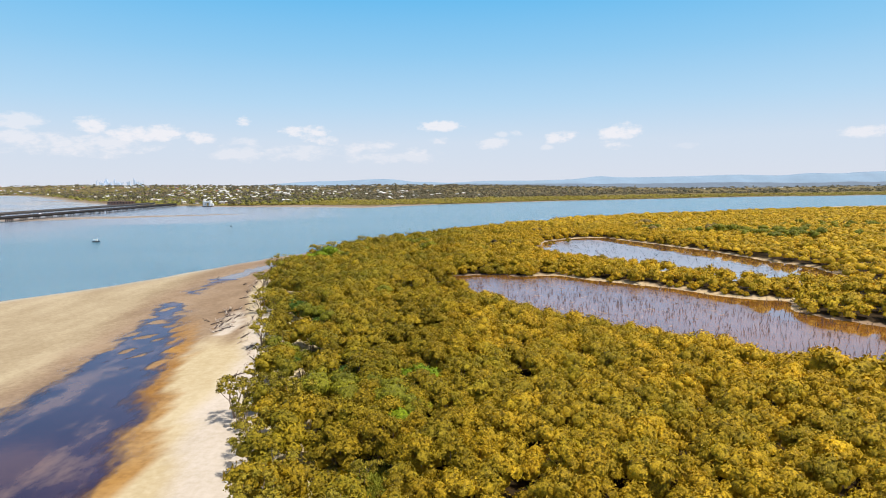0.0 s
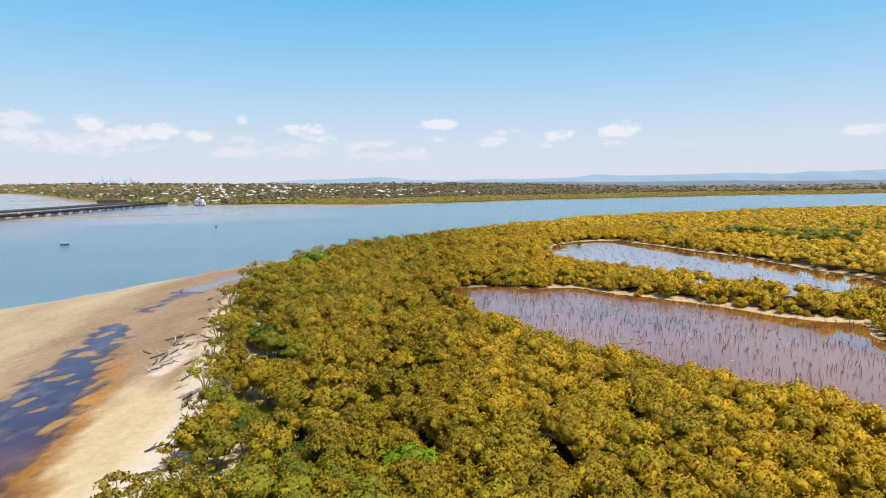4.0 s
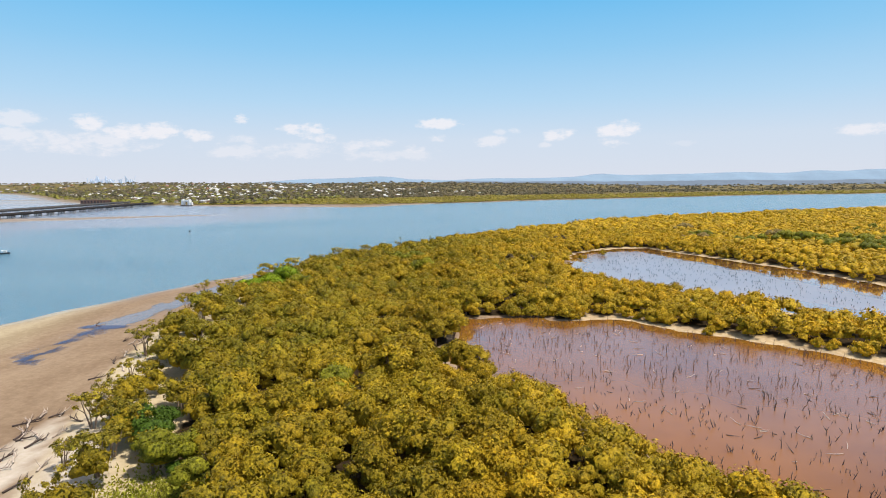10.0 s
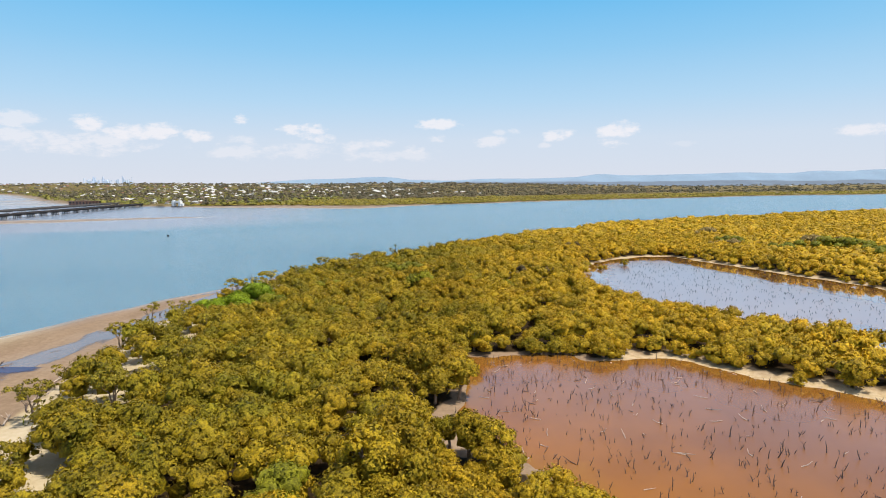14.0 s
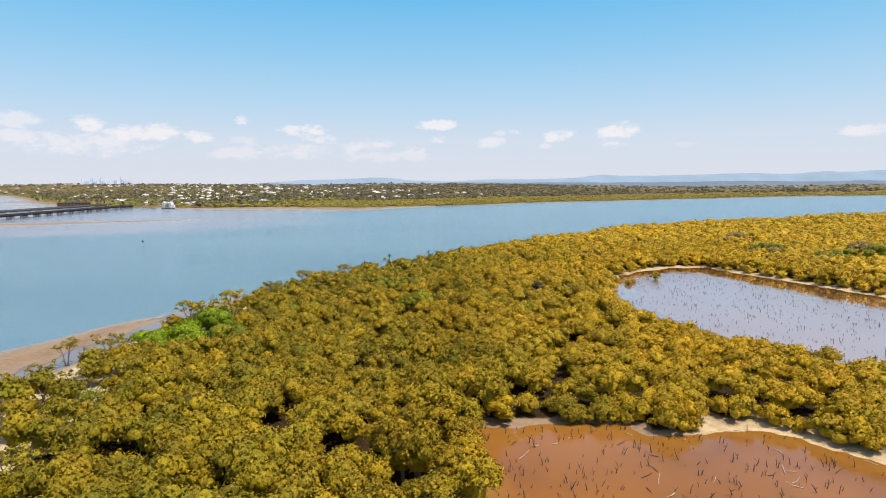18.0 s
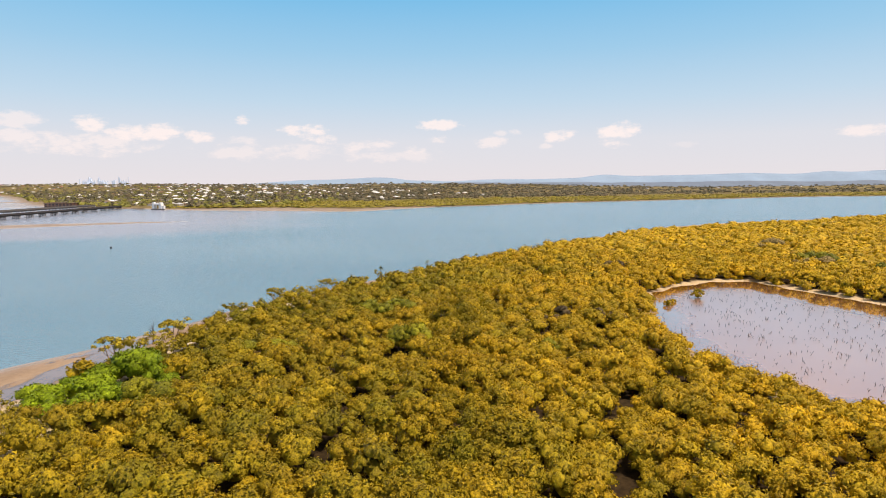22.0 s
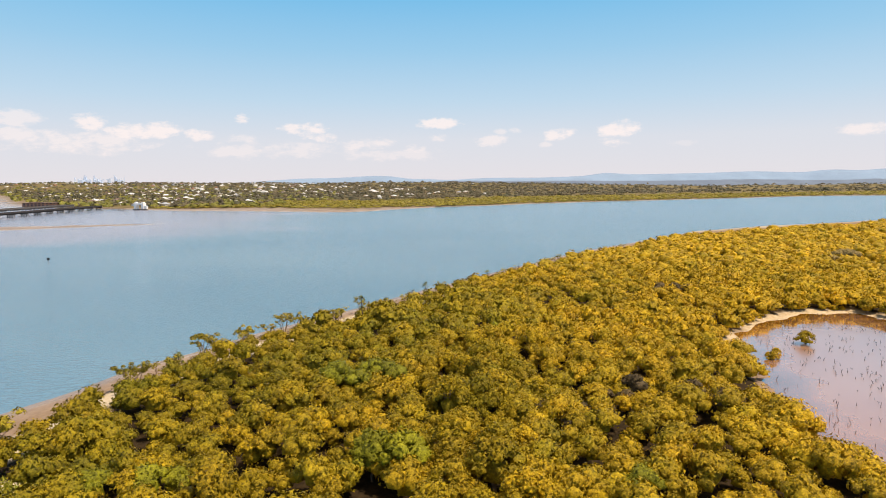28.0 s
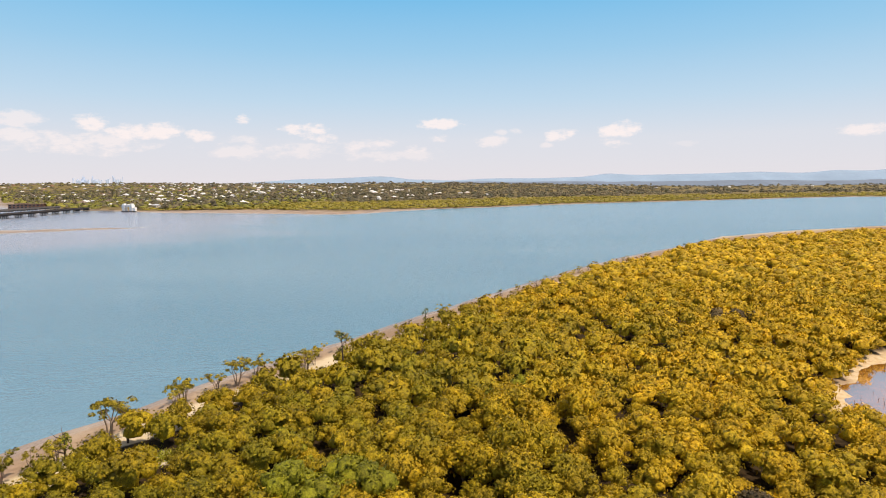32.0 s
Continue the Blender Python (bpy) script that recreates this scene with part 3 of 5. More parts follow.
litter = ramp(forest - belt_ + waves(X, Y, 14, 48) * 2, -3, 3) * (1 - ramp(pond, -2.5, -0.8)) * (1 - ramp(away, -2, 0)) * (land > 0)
for cx, cy, a_, b_ in SANDY:
    open_ = 1 - ramp(((X - cx) / a_) ** 2 + ((Y - cy) / b_) ** 2, 0.5, 1.3)
    litter, beach = litter * (1 - open_), np.maximum(beach, open_)
beach = np.maximum(beach, 1 - ramp(((X + 67 + (Y - 166) * 0.22) / 3.4) ** 2 + ((Y - 166) / 15) ** 2 + 0.3 * waves(X, Y, 7, 49), 0.6, 1.2))   # washed-out bank with bared roots
bar = ramp(-pool, 1, 11) * (land > 0) * (1 - ramp(forest, -46, -30))
fgreen = np.maximum(ramp(far, 14, 40), ramp(signed(STAND, X, Y), 4, 20) * ramp(-signed(TREES, X, Y), -6, 10) * ramp(X, 20, 60))
tan = ramp(forest + waves(X, Y, 24, 44) * 1.5, -24, -17) * (1 - ramp(forest, 9, 14)) * (land > 0) * (1 - 0.75 * ramp(Y, 118, 165) * ramp(-forest, 5, 9))
zone = np.stack([bar, beach, ochre, litter], -1).reshape(-1, 4)
zone2 = np.stack([rim, fgreen, np.maximum(ramp(far, -80, 6), (X < -250) * (Y > 620)) * (1 - fgreen), tan], -1).reshape(-1, 4)
me = smooth(mesh_np("ground", np.stack([X, Y, Z], -1).reshape(-1, 3), quads, []))
for nm, arr in (("zone", zone), ("zone_b", zone2)):
    at = me.attributes.new(nm, "FLOAT_COLOR", "POINT")
    at.data.foreach_set("color", arr.astype(np.float32).ravel())
m, N = material("sand_mud_and_shaded_litter")
p = where(N)
za = N.n("ShaderNodeSeparateColor", {0: N.n("ShaderNodeAttribute", attribute_name="zone").outputs[0]})
zl = N.n("ShaderNodeAttribute", attribute_name="zone").outputs["Alpha"]
zt = N.n("ShaderNodeAttribute", attribute_name="zone_b").outputs["Alpha"]
zb = N.n("ShaderNodeSeparateColor", {0: N.n("ShaderNodeAttribute", attribute_name="zone_b").outputs[0]})
n1, n2, n3 = N.noise(N.scaled(p, (1.0, 0.35, 1.0)), 0.09, 5.0), N.noise(p, 0.9, 5.0, 0.65), N.noise(p, 7.0, 3.0)
tone = N.math("ADD", N.math("MULTIPLY", n1, 0.55), N.math("MULTIPLY", n2, 0.45))
mud = N.mix(N.step(tone, 0.35, 0.68), (0.205, 0.135, 0.082), (0.310, 0.218, 0.140))
sandbar = N.mix(N.step(tone, 0.35, 0.65), (0.30, 0.225, 0.135), (0.42, 0.335, 0.215))
dry = N.mix(N.step(tone, 0.32, 0.66), (0.43, 0.355, 0.270), (0.55, 0.475, 0.40))
stain = N.mix(N.step(tone, 0.35, 0.66), (0.19, 0.082, 0.016), (0.36, 0.185, 0.040))
tan_sand = N.mix(N.step(tone, 0.34, 0.66), (0.40, 0.305, 0.165), (0.50, 0.405, 0.26))
salt = N.mix(N.step(n2, 0.3, 0.7), (0.40, 0.28, 0.14), (0.54, 0.42, 0.265))
# leaf litter, taken near black to paint in the shade of canopy gaps
shaded_duff = N.mix(N.step(n2, 0.3, 0.7), (0.016, 0.010, 0.004), (0.046, 0.028, 0.011))
scrub = N.mix(N.step(tone, 0.35, 0.65), (0.12, 0.095, 0.038), (0.21, 0.155, 0.060))
col = N.mix(za.outputs[0], mud, sandbar)
col = N.mix(N.step(N.math("ADD", zt, N.math("MULTIPLY", N.math("SUBTRACT", n1, 0.5), 0.7)), 0.25, 0.75), col, tan_sand)
col = N.mix(za.outputs[1], col, dry)
col = N.mix(za.outputs[2], col, stain)
col = N.mix(N.step(N.math("ADD", zl, N.math("MULTIPLY", N.math("SUBTRACT", n2, 0.5), 0.5)), 0.35, 0.65), col, shaded_duff)
col = N.mix(zb.outputs[0], col, salt)
flat_mud = N.mix(N.step(tone, 0.35, 0.65), (0.200, 0.150, 0.118), (0.33, 0.262, 0.205))
col = N.mix(zb.outputs[2], col, flat_mud)
col = N.mix(zb.outputs[1], col, scrub)
wet = N.math("SUBTRACT", 1.0, N.step(N.n("ShaderNodeSeparateXYZ", {0: p}).outputs[2], 0.02, 0.42))
awash = N.math("SUBTRACT", 1.0, N.step(N.n("ShaderNodeSeparateXYZ", {0: p}).outputs[2], 0.03, 0.16))
rough = N.math("SUBTRACT", N.math("SUBTRACT", 0.92, N.math("MULTIPLY", wet, 0.45)), N.math("MULTIPLY", awash, 0.3))
s = N.n("ShaderNodeBsdfPrincipled", {"Base Color": col, "Roughness": rough, "Specular IOR Level": N.math("ADD", 0.12, N.math("MULTIPLY", wet, 0.3)), "Normal": bump(N, N.math("ADD", n2, N.math("MULTIPLY", n3, 0.3)), 0.5, 0.15)})
finish(N, s.outputs[0])
me.materials.append(m)
ground = tagged(new("ground", me), "pale sand, brown tidal mud and leaf litter darkened as canopy shade", "ground", kind="structure")


def flat(name, poly, z, mat, label, category="water"):
    bm = bmesh.new()
    bm.faces.new([bm.verts.new((x, y, z)) for x, y in poly])
    bmesh.ops.triangulate(bm, faces=bm.faces[:])
    me = bpy.data.meshes.new(name)
    bm.to_mesh(me)
    bm.free()
    me.materials.append(mat)
    return tagged(new(name, me), label, category, kind="structure")


flat("water", [(-6500, -600), (6500, -600), (6500, 6500), (-6500, 6500)], 0.0, CHANNEL, "rippled blue-green tidal channel water")


def grown(poly, d):
    """poly pushed outwards by about d from its middle."""
    cx, cy = sum(q[0] for q in poly) / len(poly), sum(q[1] for q in poly) / len(poly)
    out = []
    n = len(poly)
    area = sum(poly[i][0] * poly[(i + 1) % n][1] - poly[(i + 1) % n][0] * poly[i][1] for i in range(n))
    sg = 1 if area > 0 else -1
    for i in range(n):
        a, b = poly[i - 1], poly[(i + 1) % n]
        tx, ty = b[0] - a[0], b[1] - a[1]
        k = math.hypot(tx, ty) or 1
        out.append((poly[i][0] + sg * ty / k * d, poly[i][1] - sg * tx / k * d))
    return out


def sheet(name, poly, z, mat, label):
    """A sheet of standing water over the ground inside poly, which knows its depth."""
    part_ = inside(poly, X, Y) & (Z < z + 0.06)
    k = part_.ravel()[quads].any(1)
    used = np.unique(quads[k])
    new_i = np.full(nx * ny, -1)
    new_i[used] = np.arange(len(used))
    me = mesh_np(name, np.stack([X.ravel()[used], Y.ravel()[used], np.full(len(used), z)], -1), new_i[quads[k]], [mat])
    at = me.attributes.new("depth", "FLOAT", "POINT")
    at.data.foreach_set("value", (z - Z.ravel()[used]).astype(np.float32))
    return tagged(new(name, me), label, "water", kind="structure")


def pond_sheet(poly, mat, label):
    """A pond's surface, a little wider than its outline; it knows how far its bank is."""
    d = signed(poly, X, Y)
    k = (d > -3.0).ravel()[quads].any(1)
    used = np.unique(quads[k])
    new_i = np.full(nx * ny, -1)
    new_i[used] = np.arange(len(used))
    me = mesh_np("pond_water", np.stack([X.ravel()[used], Y.ravel()[used], np.full(len(used), 0.25)], -1), new_i[quads[k]], [mat])
    at = me.attributes.new("shore", "FLOAT", "POINT")
    at.data.foreach_set("value", d.ravel()[used].astype(np.float32))
    return tagged(new("pond_water", me), label, "water", kind="structure")


for q, mt, lb in ((POND_A, POND, "still tannin-brown pond water with dead stumps"), (POND_B, PALE_POND, "shallow silty pink-brown pond water"), (POND_C, POND, "narrow brown pool between mangroves"), (POND_D, POND, "small brown pool between mangroves")):
    pond_sheet(q, mt, lb)
sheet("wet_sand_water", grown([(-109, 252), (-106, 262), (-106, 280), (-104, 298), (-101, 316), (-95, 332), (-90, 345), (-85, 350), (-84, 340), (-88, 325), (-90, 312), (-94, 300), (-95, 285), (-98, 272), (-100, 254), (-101, 242)], 2.0), 0.19, FILM, "thin sheet of water left on the sand by the tide")
sheet("tide_pool_water", grown(POOL, 6.0), 0.27, PUDDLE, "shallow dark blue tide pool on the sand flat")


def floor_at(x, y):
    return heights(np.array([float(x)]), np.array([float(y)]))[0][0]

# ---- far distance: hills, city, woodland and houses ----
def ridge(name, y, pts, mat, label, seed, rough, jag=1.0):
    """A hill range along x, with a rounded ridge, from (x, height) knots."""
    xs = np.arange(pts[0][0], pts[-1][0] + 1, 25.0)
    hs = np.interp(xs, [q[0] for q in pts], [q[1] for q in pts])
    g = np.random.default_rng(seed)
    hs = np.convolve(np.pad(hs, 3, "edge"), np.ones(7) / 7, "valid")
    for k in (300.0, 140.0, 60.0):
        hs = hs + rough * k / 300 * np.sin(xs / k * 2 + g.uniform(0, 6)) * np.sin(xs / k * 0.73 + g.uniform(0, 6))
    hs = hs + g.uniform(0, jag, len(hs)) + 0.6 * jag * (g.uniform(0, 1, len(hs)) < 0.12)
    rows_ = []
    for dy, f in ((-260, 0.0), (-170, 0.45), (-80, 0.82), (0, 1.0), (90, 0.7), (200, 0.0)):
        rows_.append(np.stack([xs, np.full(len(xs), y + dy) + 40 * np.sin(xs / 170.0), hs * f + (0 if f in (0, 1) else 1) * 4 * np.sin(xs / 45.0)], -1))
    v = np.stack(rows_).reshape(-1, 3)
    n = len(xs)
    ii = np.arange(6 * n).reshape(6, n)
    f = np.stack([ii[:-1, :-1], ii[:-1, 1:], ii[1:, 1:], ii[1:, :-1]], -1).reshape(-1, 4)
    return tagged(new(name, smooth(mesh_np(name, v, f, [mat]))), label, "hills", kind="structure")


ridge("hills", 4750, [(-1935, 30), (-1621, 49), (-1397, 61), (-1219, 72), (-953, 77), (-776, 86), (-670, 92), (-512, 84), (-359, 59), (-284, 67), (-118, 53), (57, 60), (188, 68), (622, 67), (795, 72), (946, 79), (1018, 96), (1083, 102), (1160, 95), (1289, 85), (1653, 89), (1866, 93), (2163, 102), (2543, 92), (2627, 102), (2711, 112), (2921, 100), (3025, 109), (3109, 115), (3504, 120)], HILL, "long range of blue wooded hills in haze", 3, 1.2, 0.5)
ridge("foothills", 4600, [(-497, 28), (-157, 44), (181, 46), (350, 41), (936, 42), (1394, 37), (1889, 43), (2136, 45), (2627, 35), (2830, 42), (3396, 40)], HILL_NEAR, "low wooded foothills below the range, tinted blue for haze", 5, 1.0, 1.2)

city = tagged(new("city_skyline"), "cluster of hazy blue high-rise towers far off", "skyline", kind="structure")
g = np.random.default_rng(8)
for a, h, w in ((0.0, 96, 9), (0.03, 84, 12), (0.07, 88, 14), (0.11, 92, 10), (0.145, 90, 16), (0.18, 106, 10), (0.205, 100, 12), (0.23, 86, 16), (0.33, 88, 12), (0.36, 104, 10), (0.385, 90, 18), (0.42, 84, 20), (0.47, 88, 14), (0.53, 82, 24), (0.60, 84, 20), (0.65, 86, 18), (0.70, 90, 14),
                (0.745, 106, 9), (0.765, 96, 14), (0.80, 84, 18), (0.86, 82, 20), (0.90, 88, 12), (0.96, 102, 5), (0.28, 80, 30), (0.50, 79, 40), (0.15, 82, 40)):
    x = -2969 + 399 * a
    w *= 0.85
    h = 70 + (h - 79) * 1.45
    bs = [((x, 4760 + g.uniform(-40, 40), h / 2), (w * 0.8, w * 0.8, h)), ((x + w * 0.1, 4760, h + 1), (w * 0.45, w * 0.4, 6))]
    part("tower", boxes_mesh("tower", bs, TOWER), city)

rng = np.random.default_rng(11)
CROWN_C = []
for i in range(5):
    CROWN_C.append(leaves(np.random.default_rng(100 + i), dome(np.random.default_rng(200 + i), 1.0, 1.7, 2, 0.40, 0.66, False, 0.95), 15, 0.22, jitter=0.5, core=0.9, grade="low", full=0.5, up=0.12))
CROWN_D = []
for i in range(5):
    CROWN_D.append(leaves(np.random.default_rng(130 + i), dome(np.random.default_rng(230 + i), 1.0, 1.7, 2, 0.45, 0.7, False), 6, 0.42, grade="low", up=0.6))


def joined(name, protos, at, mats, label, category):
    """One object of many crowns: at holds x, y, z, half width, height, turn."""
    V, Fc, M, Nn, T, o = [], [], [], [], [], 0
    for i, (x, y, z, r, h, w) in enumerate(at):
        v, f, mi, nn = protos[i % len(protos)]
        c, s = math.cos(w), math.sin(w)
        q = np.empty_like(v)
        Nn.append(np.stack([nn[:, 0] * c - nn[:, 1] * s, nn[:, 0] * s + nn[:, 1] * c, nn[:, 2]], -1).astype(np.float32))
        q[:, 0] = (v[:, 0] * c - v[:, 1] * s) * r + x
        q[:, 1] = (v[:, 0] * s + v[:, 1] * c) * r + y
        q[:, 2] = v[:, 2] * (h / 1.7) + z
        V.append(q.astype(np.float32))
        Fc.append(f + o)
        M.append(mi)
        T.append(np.full(len(v), 0.6 * ((w * 7919.0) % 1.0), np.float32))
        o += len(v)
    me = mesh_np(name, np.concatenate(V), np.concatenate(Fc), mats, np.concatenate(M), np.concatenate(Nn))
    me.attributes.new("crown", "FLOAT", "POINT").data.foreach_set("value", np.concatenate(T))
    return tagged(new(name, me), label, category, kind="stuff")


def strewn(n, f, seed):
    """Points of the far land, nearer ones denser: f picks x, y, weight."""
    g = np.random.default_rng(seed)
    y = 1100 * (4500 / 1100) ** g.uniform(0, 1, n)
    x = y * g.uniform(-0.95, 0.95, n)
    d = signed(FAR, x, y)
    keep = g.uniform(0, 1, n) < f(x, y, d)
    x, y = x[keep], y[keep]
    z = heights(x, y)[0]
    return x, y, z, g


# suburban house sites, never closer than 20 m
x, y, z, g = strewn(4800, lambda x, y, d: (d > 90) * (ramp(-x, 300, 560) * 0.9 + 0.55 * ramp(-x, -200, 250) * ramp(d, 430, 560) * (1 - 0.7 * ramp(d, 900, 1600)) + 0.02 * ramp(d, 900, 1400)) * ramp(waves(x, y, 400, 61), -0.7, 0.3), 62)
sites = []
for i in np.argsort(y):
    if not any((x[i] - x[j]) ** 2 + (y[i] - y[j]) ** 2 < 400 for j in sites[-60:]):
        sites.append(i)
HX, HY, HZ, HG = x[sites], y[sites], z[sites], g


def outlook(x, y):
    """Streets and gardens towards the water, where no tree stands."""
    ok = ~((np.abs(x + 757) < 32) & (y > 1180) & (y < 1312))
    for n, (a, b) in enumerate(zip(HX, HY)):
        if n % 5 < 2:
            ok &= ~((np.abs(x - a * y / b) < 9) & (y < b + 6) & (y > b - 120))
    return ok


def woods(x, y, d):
    left = ramp(-x, 250, 520)
    right = ramp(x, 250, 900)
    belt = ramp(d, 250, 320) * (1 - 0.75 * right * ramp(d, 380, 700)) + left * ramp(d, 20, 70)
    gaps = ramp(waves(x, y, 300, 51), -0.9, 0.2)
    return np.clip(belt, 0, 1) * (0.3 + 0.7 * gaps) * (d > 20) * outlook(x, y)


x, y, z, g = strewn(15500, woods, 52)
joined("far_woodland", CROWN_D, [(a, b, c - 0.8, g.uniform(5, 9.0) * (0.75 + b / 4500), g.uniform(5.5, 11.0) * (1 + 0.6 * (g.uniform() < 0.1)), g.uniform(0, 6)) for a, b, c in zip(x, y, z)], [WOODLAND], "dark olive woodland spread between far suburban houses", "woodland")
x, y, z, g = strewn(40000, lambda x, y, d: (d > 22) * (1 - ramp(d + 60 * waves(x, y, 160, 54), 240 - 60 * ramp(x, 250, 700), 330 - 60 * ramp(x, 250, 700))) * ramp(x, -520, -480) * 0.9, 53)
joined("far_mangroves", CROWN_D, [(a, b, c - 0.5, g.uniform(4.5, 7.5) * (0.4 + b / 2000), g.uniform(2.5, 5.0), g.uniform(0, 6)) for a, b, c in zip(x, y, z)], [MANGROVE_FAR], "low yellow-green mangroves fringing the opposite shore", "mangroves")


x, y, z, g = strewn(9000, lambda x, y, d: (d > 15) * ramp(-x, 260, 420) * (1 - ramp(d, 500, 1100)) * ramp(waves(x, y, 140, 57), -0.7, 0.2) * outlook(x, y), 58)
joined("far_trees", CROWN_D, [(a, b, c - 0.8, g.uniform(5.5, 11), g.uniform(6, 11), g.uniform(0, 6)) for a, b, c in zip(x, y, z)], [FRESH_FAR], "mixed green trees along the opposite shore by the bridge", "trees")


def house_parts(w, d, h, wall, roof, parent):
    part("wall", boxes_mesh("wall", [((0, 0, h / 2), (w, d, h))], wall), parent)
    e, k = 0.5, h + w * 0.16 + 0.6
    v = [(-w / 2 - e, -d / 2 - e, h), (w / 2 + e, -d / 2 - e, h), (w / 2 + e, d / 2 + e, h), (-w / 2 - e, d / 2 + e, h), (-w * 0.22, 0, k), (w * 0.22, 0, k)]
    bm = bmesh.new()
    vs = [bm.verts.new(q) for q in v]
    for f in ((0, 1, 5, 4), (1, 2, 5), (2, 3, 4, 5), (3, 0, 4), (3, 2, 1, 0)):
        bm.faces.new([vs[i] for i in f])
    me = bpy.data.meshes.new("roof")
    bm.to_mesh(me)
    bm.free()
    me.materials.append(roof)
    part("roof", me, parent)
    win = boxes_mesh("window", [((0, 0, 0), (1.8, 0.12, 1.2))], GLASS)
    for s in (-0.28, 0.28):
        o = part("window", win, parent)
        o.location = (s * w, -d / 2 - 0.03, h * 0.55)


x, y, z, g = HX, HY, HZ, HG
order = np.argsort(y)
protos = []
kinds = ("white metal roof", "grey metal roof", "terracotta tile roof", "brown tile roof", "pale metal roof")
made = 0
taken = []
far_boxes = {i: [] for i in range(5)}
for i in order:
    if any((x[i] - a) ** 2 + (y[i] - b) ** 2 < 400 for a, b in taken[-60:]):
        continue
    taken.append((x[i], y[i]))
    k = int(g.choice(5, p=(0.34, 0.16, 0.12, 0.16, 0.22)))
    h = g.uniform(3.2, 5.6)
    w, d = g.uniform(9, 17), g.uniform(8, 12)
    if made < 230:
        if len(protos) < 15:
            hs = new("house")
            house_parts(w, d, h, WALLS[made % 3], ROOFS[k], hs)
            hs.matrix_basis = pose(x[i], y[i], z[i] - 0.2, 0, 0, g.uniform(0, 180))
            tagged(hs, "far suburban house with a " + kinds[k] + " among trees", "house", "houses across the water")
            protos.append(hs)
        else:
            copy_thing(protos[int(g.integers(15))], pose(x[i], y[i], z[i] - 0.2, 0, 0, g.uniform(0, 180)) @ Matrix.Scale(g.uniform(0.85, 1.2), 4))
        made += 1
    else:
        far_boxes[k].append(((x[i], y[i], z[i] + h / 2), (w * 1.2, d, h + 2), g.uniform(0, 180)))
HOUSE_V = np.array([(-0.5, -0.5, 0), (0.5, -0.5, 0), (0.5, 0.5, 0), (-0.5, 0.5, 0), (-0.55, -0.58, 0.62), (0.55, -0.58, 0.62), (0.55, 0.58, 0.62), (-0.55, 0.58, 0.62), (-0.25, 0, 1), (0.25, 0, 1)], float)
HOUSE_F = np.array([(0, 1, 5), (0, 5, 4), (1, 2, 6), (1, 6, 5), (2, 3, 7), (2, 7, 6), (3, 0, 4), (3, 4, 7), (4, 5, 9), (4, 9, 8), (5, 6, 9), (6, 7, 8), (6, 8, 9), (7, 4, 8)])
for k, bs in far_boxes.items():
    pcs = []
    for c, s, w in bs:
        a = math.radians(w)
        v = HOUSE_V * np.array(s)
        pcs.append((np.stack([v[:, 0] * math.cos(a) - v[:, 1] * math.sin(a) + c[0], v[:, 0] * math.sin(a) + v[:, 1] * math.cos(a) + c[1], v[:, 2] + c[2] - s[2] / 2], -1), HOUSE_F))
    if pcs:
        v, f = merge(pcs)
        tagged(new("distant_houses", mesh_np("distant_houses", v, f, [ROOFS[k]])), "distant suburb of low houses with a " + kinds[k], "houses", kind="stuff")

hall = tagged(new("hall"), "long low brick hall with a flat brown roof", "building", "houses across the water")
part("wall", boxes_mesh("wall", [((0, 0, 3.4), (54, 15, 6.8))], WALLS[2]), hall)
part("roof", boxes_mesh("roof", [((0, 0, 7.1), (57, 18, 0.7)), ((-8, 2, 8.0), (20, 9, 1.2))], ROOFS[3], 0.1), hall)
win = boxes_mesh("window", [((0, 0, 0), (3.2, 0.2, 1.6))], GLASS)
for i in range(9):
    for h in (2.0, 5.2):
        part("window", win, hall).location = (-24 + i * 6, -7.55, h)
hall.matrix_basis = pose(-757, 1296, 1.2, 0, 0, 14)

# ---- the two road bridges ----
BA, BB = Vector((-520, 500, 0)), Vector((-586, 1205, 0))
along = (BB - BA).normalized()
side = Vector((along.y, -along.x, 0))
turn = math.degrees(math.atan2(along.y, along.x))


